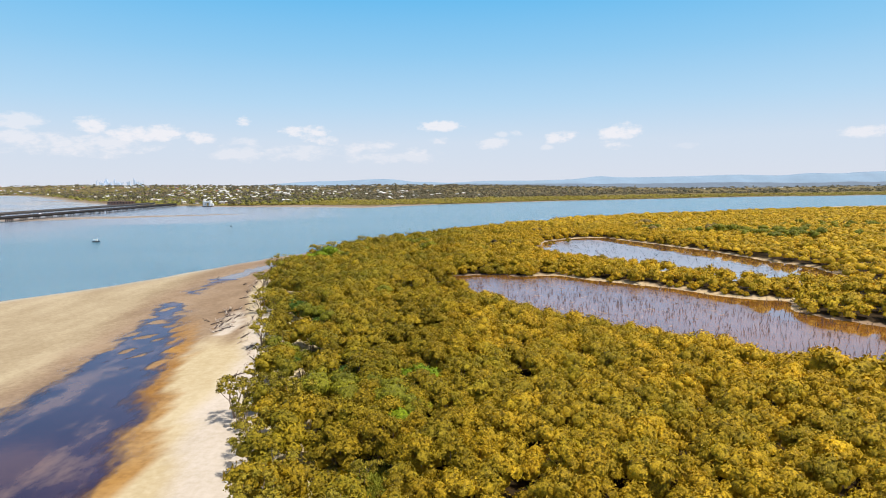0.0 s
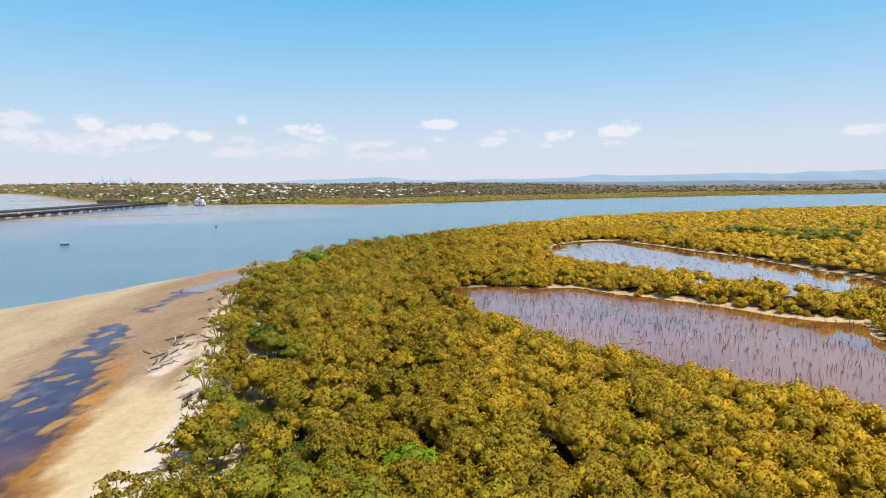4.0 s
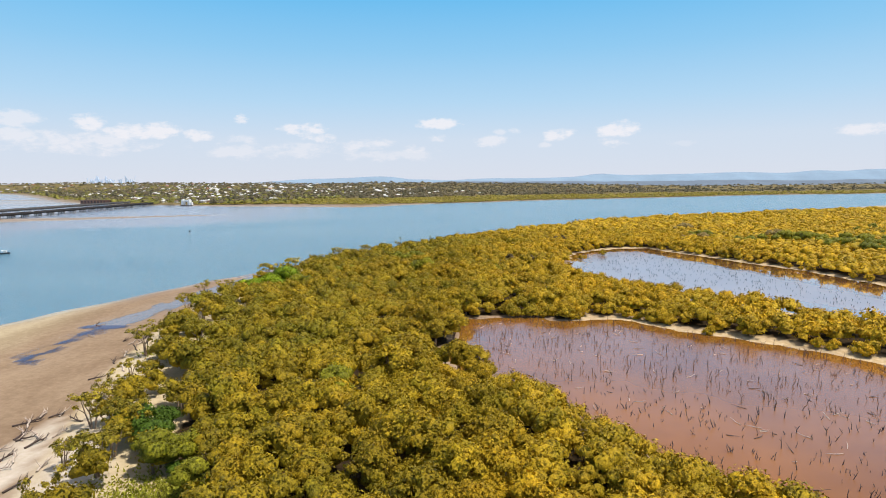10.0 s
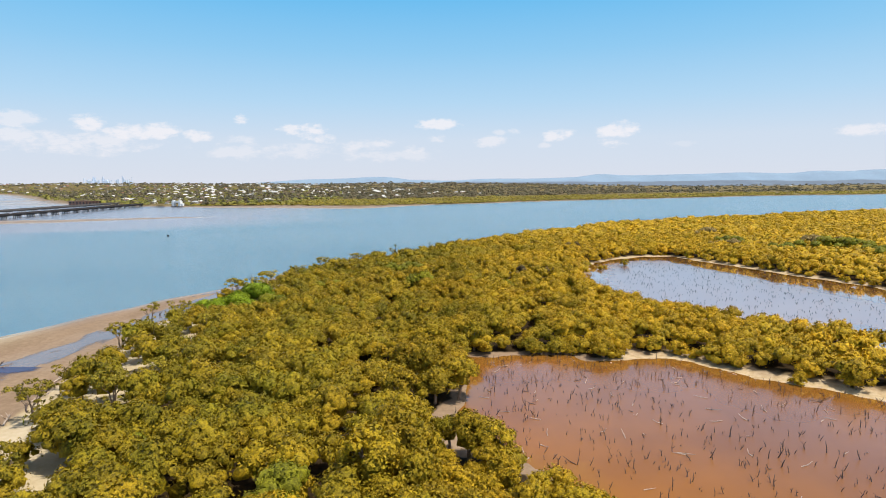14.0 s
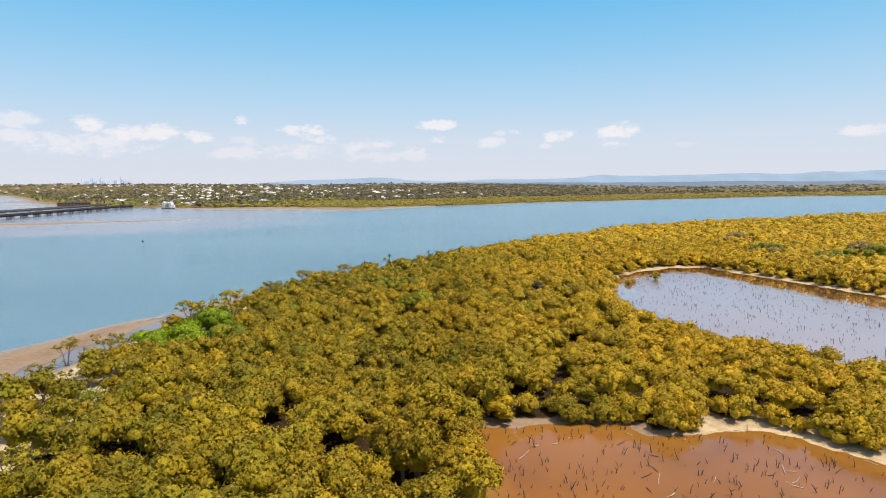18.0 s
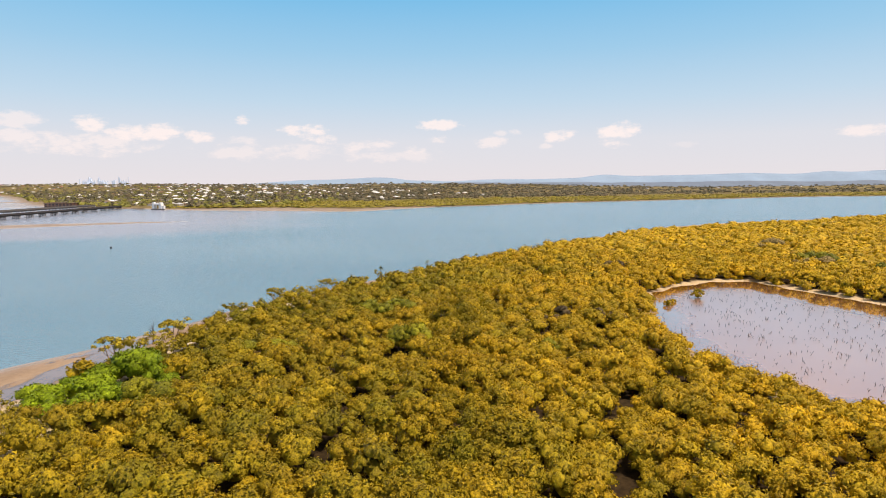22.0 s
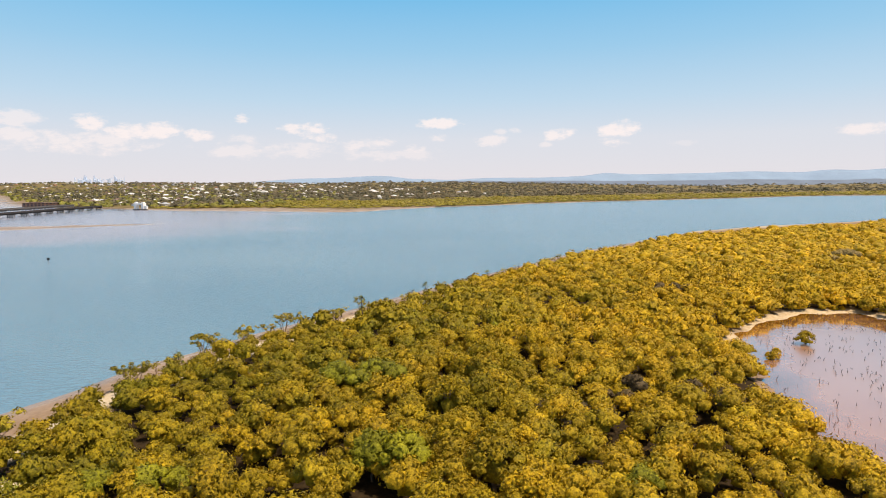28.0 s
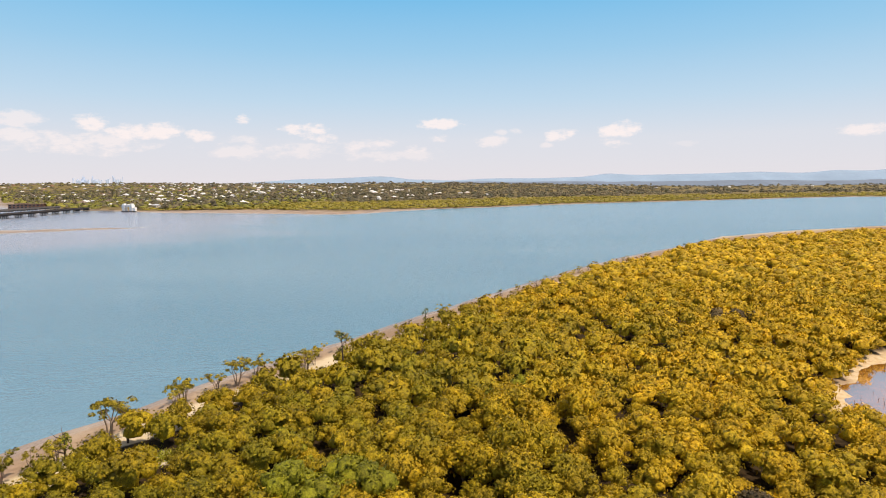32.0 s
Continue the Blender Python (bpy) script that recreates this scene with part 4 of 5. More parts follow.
def bridge(name, off, deck_lo, deck_hi, width, rail_h, cols, label, deck_mat, leg_mat):
    b = new(name)
    tagged(b, label, "bridge")
    span = 26.5
    n = int((BB - BA).length / span)
    girder = boxes_mesh("girder", [((0, 0, 0), (span - 0.12, width * 0.86, (deck_hi - deck_lo) * 0.62))], deck_mat)
    slab = boxes_mesh("deck_slab", [((0, 0, 0), (span - 0.06, width, (deck_hi - deck_lo) * 0.30))], deck_mat)
    road = boxes_mesh("roadway", [((0, 0, 0), (span, width - 1.2, 0.08))], ASPHALT)
    rail = boxes_mesh("parapet", [((0, 0, 0), (span - 0.1, 0.3, rail_h))], deck_mat)
    cap = boxes_mesh("pier_cap", [((0, 0, 0), (1.6, width * 0.92, 1.0))], leg_mat, 0.1)
    v, f = tube([(0, 0, -3.5), (0, 0, deck_lo - 0.9)], [0.55, 0.55], 8)
    leg = mesh_np("column", v, f, [leg_mat])
    def under(name_, me, parent, world_m, first=None):
        o = part(name_, me, parent)
        o.matrix_basis = (first.inverted() @ world_m) if first is not None else world_m
        return o

    for i in range(n + 1):
        c = BA + along * (i * span) + side * off
        mid = c + along * span / 2
        if i < n:
            ms = pose(mid.x, mid.y, deck_hi - (deck_hi - deck_lo) * 0.16, 0, 0, turn)
            sl = under("deck_slab", slab, b, ms)
            under("girder", girder, b, pose(mid.x, mid.y, deck_lo + (deck_hi - deck_lo) * 0.33, 0, 0, turn))
            under("roadway", road, sl, pose(mid.x, mid.y, deck_hi + 0.02, 0, 0, turn), ms)
            for q in (width / 2 - 0.2, 0.2 - width / 2):
                p = mid + side * q
                under("parapet", rail, sl, pose(p.x, p.y, deck_hi + rail_h / 2, 0, 0, turn), ms)
        mc = pose(c.x, c.y, deck_lo - 0.5, 0, 0, turn)
        pc = under("pier_cap", cap, b, mc)
        for k in range(cols):
            p = c + side * ((k / (cols - 1) - 0.5) * width * 0.8)
            under("column", leg, pc, pose(p.x, p.y, 0), mc)
    return b


bridge("road_bridge", 0.0, 3.7, 5.7, 10.5, 0.8, 5, "low dark concrete road bridge on rows of piles", DARK_CONCRETE, CONCRETE)
bridge("highway_bridge", -44.0, 6.0, 7.8, 13.0, 1.0, 3, "wider parallel concrete highway bridge behind the older one", CONCRETE, PALE_CONCRETE)


def car(x, y, z, rz, paint, label, truck=False):
    c = new("truck" if truck else "car")
    l, w, h = (9.0, 2.5, 3.3) if truck else (4.5, 1.8, 1.45)
    bm = bmesh.new()
    for cx, sx, z0, z1, sh in ((0, l, 0.4, h * (0.6 if not truck else 1.0), 0.0), (-0.2, l * 0.55, h * 0.6, h, 0.25)):
        vs = [bm.verts.new((cx + sx / 2 * s, w / 2 * t * (1 - 0.12 * k), zz)) if k == 0 else bm.verts.new((cx + (sx / 2 - sh * 2) * s, w / 2 * t * 0.88, zz)) for k, zz in ((0, z0), (1, z1)) for s, t in ((-1, -1), (1, -1), (1, 1), (-1, 1))]
        for f in ((3, 2, 1, 0), (4, 5, 6, 7), (0, 1, 5, 4), (1, 2, 6, 5), (2, 3, 7, 6), (3, 0, 4, 7)):
            bm.faces.new([vs[i] for i in f])
    me = bpy.data.meshes.new("body")
    bm.to_mesh(me)
    bm.free()
    me.materials.append(paint)
    part("body", me, c)
    bm = bmesh.new()
    bmesh.ops.create_cone(bm, cap_ends=True, segments=12, radius1=0.36, radius2=0.36, depth=0.25, matrix=pose(0, 0, 0, 90))
    wm = bpy.data.meshes.new("wheel")
    bm.to_mesh(wm)
    bm.free()
    wm.materials.append(BLACK)
    for s in (-0.32, 0.32):
        for t in (-1, 1):
            o = part("wheel", wm, c)
            o.location = (s * l, t * (w / 2 - 0.1), 0.36)
    c.matrix_basis = pose(x, y, z, 0, 0, rz)
    return tagged(c, label, "truck" if truck else "car")


for d, off, paint, label, tr in ((146, 2.2, RED, "red truck driving lane of the concrete bridge", True), (250, -2.2, WHITE, "white car on the concrete bridge", False), (330, 2.2, SILVER, "silver car on the concrete bridge", False), (430, -2.4, DARK, "dark car on the concrete bridge", False)):
    p = BA + along * d + side * off
    car(p.x, p.y, 5.77, turn, paint, label, tr)

# white arched portal left from an earlier bridge, with a stub of old jetty
portal = tagged(new("bridge_portal"), "white art-deco concrete portal standing on the far shore", "portal")
part("pylon", boxes_mesh("pylon", [((-6.8, 0, 4.6), (4.4, 6.5, 9.2)), ((-6.8, 0, 9.9), (3.0, 4.6, 1.8))], WHITE, 0.15), portal)
part("pylon", boxes_mesh("pylon", [((6.8, 0, 4.6), (4.4, 6.5, 9.2)), ((6.8, 0, 9.9), (3.0, 4.6, 1.8))], WHITE, 0.15), portal)
part("lintel", boxes_mesh("lintel", [((0, 0, 7.6), (9.4, 5.4, 2.6)), ((0, 0, 9.2), (5.0, 4.0, 0.8))], WHITE, 0.12), portal)
part("wing_wall", boxes_mesh("wing_wall", [((11.2, 0, 2.6), (4.2, 4.0, 5.2))], WHITE, 0.1), portal)
part("abutment", boxes_mesh("abutment", [((0, 0, -0.6), (20, 9, 1.6))], CONCRETE, 0.1), portal)
portal.matrix_basis = pose(-505, 1162, 1.6, 0, 0, -14)
jetty = tagged(new("old_jetty"), "stub of dark timber jetty beside the white portal", "jetty")
part("deck", boxes_mesh("deck", [((0, 0, 2.5), (24, 4.5, 0.5))], TIMBER), jetty)
v, f = tube([(0, 0, -2.5), (0, 0, 2.3)], [0.3, 0.28], 6)
pm = mesh_np("column", v, f, [TIMBER])
for i in range(6):
    for s in (-1.8, 1.8):
        part("column", pm, jetty).location = (-11 + i * 4.4, s, 0)
jetty.matrix_basis = pose(-532, 1150, 0, 0, 0, -14)

# moored boat and channel marker
boat = tagged(new("motor_boat"), "small white and dark motor boat at anchor", "boat")
bm = bmesh.new()
rings = []
for t, w, zt in ((-2.1, 0.85, 0.62), (-1.0, 0.95, 0.62), (0.4, 0.92, 0.68), (1.5, 0.62, 0.78), (2.4, 0.06, 0.95)):
    rings.append([bm.verts.new(q) for q in ((t, -w, zt), (t, -w * 0.7, 0.02), (t, 0, -0.18), (t, w * 0.7, 0.02), (t, w, zt))])
for a, b in zip(rings, rings[1:]):
    for k in range(4):
        bm.faces.new((a[k], b[k], b[k + 1], a[k + 1]))
bm.faces.new(rings[0])
for a, b in zip(rings, rings[1:]):
    bm.faces.new((a[0], a[4], b[4], b[0]))
me = bpy.data.meshes.new("hull")
bm.to_mesh(me)
bm.free()
me.materials.append(DARK)
part("hull", me, boat, "dark hull")
part("cabin", boxes_mesh("cabin", [((0.2, 0, 1.1), (1.5, 1.3, 0.9))], WHITE, 0.1), boat)
part("canopy", boxes_mesh("canopy", [((-0.3, 0, 1.85), (2.4, 1.6, 0.12))], WHITE, 0.04), boat)
part("outboard_motor", boxes_mesh("outboard_motor", [((-2.3, 0, 0.6), (0.35, 0.3, 0.8))], BLACK, 0.05), boat)
pv, pf = tube([(0, 0, 0.6), (0, 0, 1.8)], [0.03, 0.03], 5)
pm = mesh_np("canopy_post", pv, pf, [SILVER])
for a in (-1.3, 0.8):
    for b in (-0.7, 0.7):
        part("canopy_post", pm, boat).location = (a, b, 0)
boat.matrix_basis = pose(-268.5, 423.5, 0.05, 0, 0, 20) @ Matrix.Scale(1.1, 4)
marker = tagged(new("channel_marker"), "dark channel marker board on a thin post in open water", "marker")
v, f = tube([(0, 0, -3.2), (0, 0, 1.9)], [0.06, 0.05], 8)
part("post", mesh_np("post", v, f, [TIMBER]), marker)
part("board", boxes_mesh("board", [((0, 0, 2.3), (1.3, 0.35, 1.2))], BLACK, 0.05), marker)
marker.matrix_basis = pose(-219, 553, 0)

# ---- mangrove forest ----
rng = np.random.default_rng(21)
def free_of_ponds(x, y, margin):
    s = np.max([signed(q, x, y) for q in (CLEAR_A, CLEAR_B, POND_C, POND_D)], axis=0)
    return s < -margin


def scatter(step, seed):
    """A jittered triangular lattice of tree places over the whole stand."""
    g = np.random.default_rng(seed)
    px, py = np.meshgrid(np.arange(-120, 900, step), np.arange(40, 1020, step * 0.87))
    px = px + (np.arange(px.shape[0]) % 2)[:, None] * step / 2
    px = (px + g.uniform(-0.34, 0.34, px.shape) * step).ravel()
    py = (py + g.uniform(-0.34, 0.34, py.shape) * step).ravel()
    k = inside(TREES, px, py)
    return px[k], py[k]


# openings in the canopy: middle, half sizes
CLEAR = [(-41, 156, 9, 8), (-37, 129, 6, 6), (-63, 237, 7, 4), (-72, 221, 4, 3), (-13, 72, 6, 4), (-37, 132, 4, 3), (86, 250, 4, 3), (-44, 160, 4, 3), (-72, 304, 9, 10), (-67, 309, 7, 6)] + SANDY


def open_ground(x, y):
    k = np.zeros(x.shape, bool)
    for cx, cy, a, b in CLEAR:
        k |= ((x - cx) / a) ** 2 + ((y - cy) / b) ** 2 < 1
    return k


def tiers():
    x, y = scatter(4.2, 31)
    k = free_of_ponds(x, y, 0.2) & ~open_ground(x, y)
    k &= ~((signed(TREES[:12] + [(100, 335), (100, 40)], x, y) < 11) & (y < 330) & (np.sin(x * 12.9 + y * 78.2) > 0.35))
    west = ramp(-(x + 4 + waves(x, y, 40, 73) * 8), 0, 22) * (1 - ramp(y, 235, 300))
    k &= np.modf(np.abs(np.sin(x * 37.7 + y * 11.3)) * 4371.3)[0] > 0.22 * west
    x, y = x[k], y[k]
    return x, y, np.maximum(np.abs(x + 6) / 0.75, y - 301)   # distance at which the flight passes them


tx, ty, td = tiers()
g = np.random.default_rng(33)
size = 1.02 + 0.15 * waves(tx, ty, 24, 71) + g.uniform(-0.29, 0.31, len(tx)) + 0.26 * ramp(-(tx + 4), 0, 22) * (1 - ramp(ty, 235, 300)) + 0.14 * ramp(tx, -6, 14) * (1 - ramp(ty, 180, 240))
edge = signed(TREES, tx, ty)
skirt = 1.7 * ramp(np.max([signed(q, tx, ty) for q in PONDS], axis=0), -6, -2)   # low bushy growth round the ponds
near = td < 97
middle = ~near & (td < 200)
# the individually built trees: the strip under the flight line
strip = near & (np.abs(tx + 8) < 26) & (ty > 70)
ids = np.nonzero(strip)[0]
ids = ids[np.argsort(np.abs(tx[ids] + 8) + 0.02 * ty[ids])][:300]
single = np.zeros(len(tx), bool)
single[ids] = True

TREES_A = []
for i in range(8):
    r = np.random.default_rng(300 + i)
    H, R = r.uniform(4.5, 5.4), r.uniform(2.4, 2.9)
    t = new("mangrove_tree")
    lobes = dome(r, R, H, 19, 0.30, 0.31, True, 0.94)
    pcs = []
    for k in range(3):
        w = r.uniform(0, 6.28)
        q = lobes[1 + k * 3]
        pcs.append(tube([(0.12 * math.cos(w), 0.12 * math.sin(w), -0.6), (q[0] * 0.2, q[1] * 0.2, H * 0.25), (q[0] * 0.7, q[1] * 0.7, H * 0.5), q[:3]], [0.16, 0.12, 0.08, 0.03], 6))
    v, f = merge(pcs)
    part("trunk", mesh_np("trunk", v, f, [BARK]), t)
    v, f, mi, nn = leaves(r, lobes, 78, 0.205, jitter=0.45, core=0.76, grade="low")
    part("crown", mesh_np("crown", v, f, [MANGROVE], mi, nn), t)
    tagged(t, "grey mangrove with a dense rounded yellow-olive crown", "tree", "mangroves of the stand")
    TREES_A.append(t)
for n, i in enumerate(np.nonzero(single)[0]):
    m = pose(tx[i], ty[i], 0.75, g.uniform(-4, 4), g.uniform(-4, 4), g.uniform(0, 360)) @ Matrix.Diagonal((size[i], size[i], size[i] * g.uniform(0.85, 1.1), 1))
    if n < 8:
        TREES_A[n].matrix_basis = m
    else:
        copy_thing(TREES_A[n % 8], m)

CROWN_B = []
for i in range(9):
    r = np.random.default_rng(400 + i)
    CROWN_B.append(leaves(r, dome(r, 1.0, 1.7, 10, 0.34, 0.38, True, 0.94), 42, 0.09, jitter=0.45, core=0.78, grade="low"))
CROWN_M = []
for i in range(7):
    r = np.random.default_rng(450 + i)
    CROWN_M.append(leaves(r, dome(r, 1.0, 1.7, 6, 0.36, 0.46, True, 0.94), 22, 0.16, jitter=0.5, core=0.78, grade="low", up=0.25))
k = np.nonzero(near & ~single)[0]
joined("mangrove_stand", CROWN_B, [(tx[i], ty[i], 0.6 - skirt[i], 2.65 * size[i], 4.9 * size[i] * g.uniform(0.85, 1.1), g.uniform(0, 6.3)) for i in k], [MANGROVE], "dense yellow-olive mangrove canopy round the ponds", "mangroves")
k = np.nonzero(middle)[0]
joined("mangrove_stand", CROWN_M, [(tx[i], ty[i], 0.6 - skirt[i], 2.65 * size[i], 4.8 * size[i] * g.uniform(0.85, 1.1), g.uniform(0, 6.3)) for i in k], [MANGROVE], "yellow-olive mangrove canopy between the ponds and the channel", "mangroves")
k = np.nonzero(~near & ~middle & (g.uniform(0, 1, len(tx)) < np.clip(1.25 - td / 800, 0.62, 1.0)))[0]
big = 1 + np.clip(td - 200, 0, 400) / 1200
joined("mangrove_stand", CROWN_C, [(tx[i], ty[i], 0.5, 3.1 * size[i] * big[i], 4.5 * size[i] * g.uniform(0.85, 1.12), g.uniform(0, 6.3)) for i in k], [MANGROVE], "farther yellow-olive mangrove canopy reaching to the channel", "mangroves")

# the stand goes on inland, away from the flight
g = np.random.default_rng(35)
px, py = np.meshgrid(np.arange(-22, 760, 6.6), np.arange(-90, 760, 5.8))
px, py = (px + g.uniform(-2.4, 2.4, px.shape)).ravel(), (py + g.uniform(-2.4, 2.4, py.shape)).ravel()
k = (signed(TREES, px, py) < -1) & (signed(STAND, px, py) > 1) & (signed(TREES, px, py) > -150) & (px < 60 + 1.1 * np.maximum(py, 0) + 120)
px, py = px[k], py[k]
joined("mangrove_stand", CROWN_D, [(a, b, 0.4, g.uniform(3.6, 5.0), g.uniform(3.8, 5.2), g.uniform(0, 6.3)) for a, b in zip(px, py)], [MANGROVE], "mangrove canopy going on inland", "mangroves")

# ---- dead stumps standing in the ponds ----
g = np.random.default_rng(81)


def stump_mesh(r, h):
    """A dead mangrove stem, bent, with one or two broken side branches."""
    lean = (r.normal() * 0.34, r.normal() * 0.34)
    k = (lean[0] * 0.5 + r.normal() * 0.06, lean[1] * 0.5 + r.normal() * 0.06)
    pcs = [tube([(0, 0, -0.3), (k[0] * h, k[1] * h, h * 0.5), (lean[0] * h, lean[1] * h, h)], [0.13, 0.10, 0.06], 4)]
    for q in range(int(r.integers(0, 3))):
        w, z = r.uniform(0, 6.28), h * r.uniform(0.35, 0.7)
        l = h * r.uniform(0.25, 0.5)
        s = (k[0] * z * 1.2, k[1] * z * 1.2, z)
        pcs.append(tube([s, (s[0] + l * 0.7 * math.cos(w), s[1] + l * 0.7 * math.sin(w), z + l * 0.75)], [0.06, 0.025], 3))
    return merge(pcs)


def pond_points(poly, n, seed, margin=1.5):
    r = np.random.default_rng(seed)
    xs, ys = [q[0] for q in poly], [q[1] for q in poly]
    x, y = r.uniform(min(xs), max(xs), n * 6), r.uniform(min(ys), max(ys), n * 6)
    k = (signed(poly, x, y) > margin) & (r.uniform(0, 1, n * 6) < 0.35 + 0.65 * ramp(waves(x, y, 22, seed), -0.5, 0.6))
    return x[k][:n], y[k][:n]


STUMPS = []
for i in range(10):
    r = np.random.default_rng(500 + i)
    v, f = stump_mesh(r, r.uniform(1.2, 2.7))
    STUMPS.append((v, f, mesh_np("stem", v, f, [DEADWOOD])))
ax, ay = pond_points(POND_A, 2300, 83)
bx, by = pond_points(POND_B, 1900, 84)
order = np.argsort(np.hypot(ax - 15, ay - 215))
rest = []
for n, i in enumerate(order):
    sc = g.uniform(0.28, 0.52) + 0.28 * g.uniform() ** 3
    if n < 240:
        st = new("dead_mangrove_stump", STUMPS[n % 10][2])
        tagged(st, "bare dead mangrove stem standing in brown pond water", "stump", "stumps in the near pond")
        st.matrix_basis = pose(ax[i], ay[i], 0.15, 0, 0, g.uniform(0, 360)) @ Matrix.Scale(sc, 4)
    else:
        rest.append((ax[i], ay[i], sc))
rest += [(a, b, g.uniform(0.25, 0.5)) for a, b in zip(bx, by)]
pcs = []
for n, (a, b, sc) in enumerate(rest):
    v, f, _ = STUMPS[n % 10]
    w = g.uniform(0, 6.28)
    c, s = math.cos(w) * sc, math.sin(w) * sc
    pcs.append((np.stack([v[:, 0] * c - v[:, 1] * s + a, v[:, 0] * s + v[:, 1] * c + b, v[:, 2] * sc + 0.15], -1), f))
v, f = merge(pcs)
tagged(new("dead_stumps", mesh_np("dead_stumps", v, f, [DEADWOOD])), "hundreds of bare dead mangrove stems in pond water", "stumps", kind="stuff")
# pale fallen branches in the shallow corner and over the water
fx, fy = pond_points(POND_A, 260, 87, 0.0)
near_corner = np.argsort(np.hypot(fx - 0, fy - 212))
for n, i in enumerate(near_corner[:150]):
    w, l = g.uniform(0, 6.28), g.uniform(0.7, 2.6)
    v, f = tube([(-l / 2, 0, 0.05), (0, g.uniform(-0.2, 0.2), 0.14), (l / 2, g.uniform(-0.3, 0.3), g.uniform(0.1, 0.6))], [0.07, 0.055, 0.02], 4)
    o = new("fallen_branch", mesh_np("fallen_branch", v, f, [PALEWOOD if n % 3 else DEADWOOD]))
    o.matrix_basis = pose(fx[i], fy[i], 0.24, 0, 0, math.degrees(w))
    tagged(o, "bleached fallen mangrove branch lying in shallow water", "branch", "fallen branches in the pond")

# ---- shore trees with bare stems, leaning over the sand ----
SHORE_TREES = []


def shore_tree(seed, H, spread_, stems, sparse=1.0, mat=None):
    r = np.random.default_rng(seed)
    t = new("shore_tree")
    lobes = []
    for k in range(stems):
        w = 2 * math.pi * k / stems + r.uniform(-0.5, 0.5)
        top = (spread_ * math.cos(w) * r.uniform(0.6, 1.0), spread_ * math.sin(w) * r.uniform(0.6, 1.0), H * r.uniform(0.78, 0.95))
        mid = (top[0] * 0.35 + r.normal() * 0.2, top[1] * 0.35 + r.normal() * 0.2, H * 0.42)
        v, f = tube([(0.15 * math.cos(w), 0.15 * math.sin(w), -0.6), mid, (top[0] * 0.8, top[1] * 0.8, H * 0.68), top], [0.17, 0.11, 0.075, 0.03], 6)
        stem = part("trunk", mesh_np("trunk", v, f, [BARK]), t)
        for q in range(int(r.integers(3, 7))):
            rr = r.uniform(0.4, 0.85) * H / 6.5
            lobes.append((top[0] + r.normal() * 0.8, top[1] + r.normal() * 0.8, top[2] + r.uniform(-1.5, 0.5), rr))
        w2 = w + r.uniform(0.6, 1.4)
        e = (mid[0] + 1.5 * math.cos(w2), mid[1] + 1.5 * math.sin(w2), H * r.uniform(0.55, 0.72))
        v, f = tube([mid, ((mid[0] + e[0]) / 2, (mid[1] + e[1]) / 2, H * 0.52), e], [0.08, 0.06, 0.025], 5)
        part("branch", mesh_np("branch", v, f, [BARK]), stem)
        lobes.append((*e, r.uniform(0.45, 0.8) * H / 6.5))
    v, f, mi, nn = leaves(r, lobes, 58 * sparse, 0.23, jitter=0.7, core=0.55, grade="low")
    part("crown", mesh_np("crown", v, f, [mat or SHORE_LEAF], mi, nn), t)
    return tagged(t, "open-crowned mangrove with bare leaning stems on the sand", "tree", "trees along the shore")


for i in range(6):
    SHORE_TREES.append(shore_tree(600 + i, (6.6, 5.6, 6.0, 5.0, 7.0, 5.4)[i], (2.6, 2.2, 3.0, 1.8, 2.4, 2.0)[i], (4, 3, 4, 3, 3, 2)[i], (1, 0.9, 1, 0.8, 0.6, 0.5)[i]))
places = [(-38.5, 95.5, 1.05, 0), (-35.5, 92, 0.9, 2), (-31.5, 84, 0.95, 1), (-33.5, 103, 1.0, 2), (-29, 77, 0.9, 2), (-25, 75, 0.85, 0), (-41, 112, 0.85, 1), (-44, 127, 0.9, 2), (-49, 140, 0.9, 0), (-52, 153, 0.95, 2), (-58, 165, 0.9, 1), (-62, 178, 0.9, 0),
          (-66, 190, 0.9, 2), (-70, 203, 0.85, 1), (-75, 218, 0.95, 0), (-79, 234, 0.85, 2), (-82, 248, 0.8, 1), (-86, 262, 0.9, 0), (-89, 277, 0.9, 3), (-93, 289, 1.0, 4), (-88, 296, 0.9, 2), (-82, 325, 1.0, 0), (-80, 331, 1.05, 2), (-76, 340, 1.05, 0)]
r = np.random.default_rng(91)
belt = TREES[:12]
for (a, b), (c, d) in zip(belt, belt[1:]):
    n = int(math.hypot(c - a, d - b) / 4.6)
    L_ = math.hypot(c - a, d - b)
    for k in range(n):
        q, o = (k + r.uniform(0.1, 0.9)) / n, 1.0 + 13.0 * r.uniform() ** 1.4
        places.append((a + (c - a) * q + (d - b) / L_ * o, b + (d - b) * q - (c - a) / L_ * o, r.uniform(0.75, 1.0), int(r.integers(0, 4))))
line = set_back(LAND[12:17], 9.5) + set_back(LAND[17:22], 10.0)
for (a, b), (c, d) in zip(line, line[1:]):
    n = max(1, int(math.hypot(c - a, d - b) / (3.0 if b < 440 else 4.5)))
    for k in range(n):
        q = (k + r.uniform(0.1, 0.9)) / n
        wgt = r.uniform(0, 1)
        if wgt < 0.78:
            o = r.uniform(-4.0, 9.0)
            far_k = ramp(np.float64(b), 400, 470)
            L_ = math.hypot(c - a, d - b)
            places.append((a + (c - a) * q + (d - b) / L_ * o, b + (d - b) * q - (c - a) / L_ * o, r.uniform(0.6, 1.0) * (1 - 0.35 * far_k), int(r.integers(0 if b < 420 else 3, 6))))
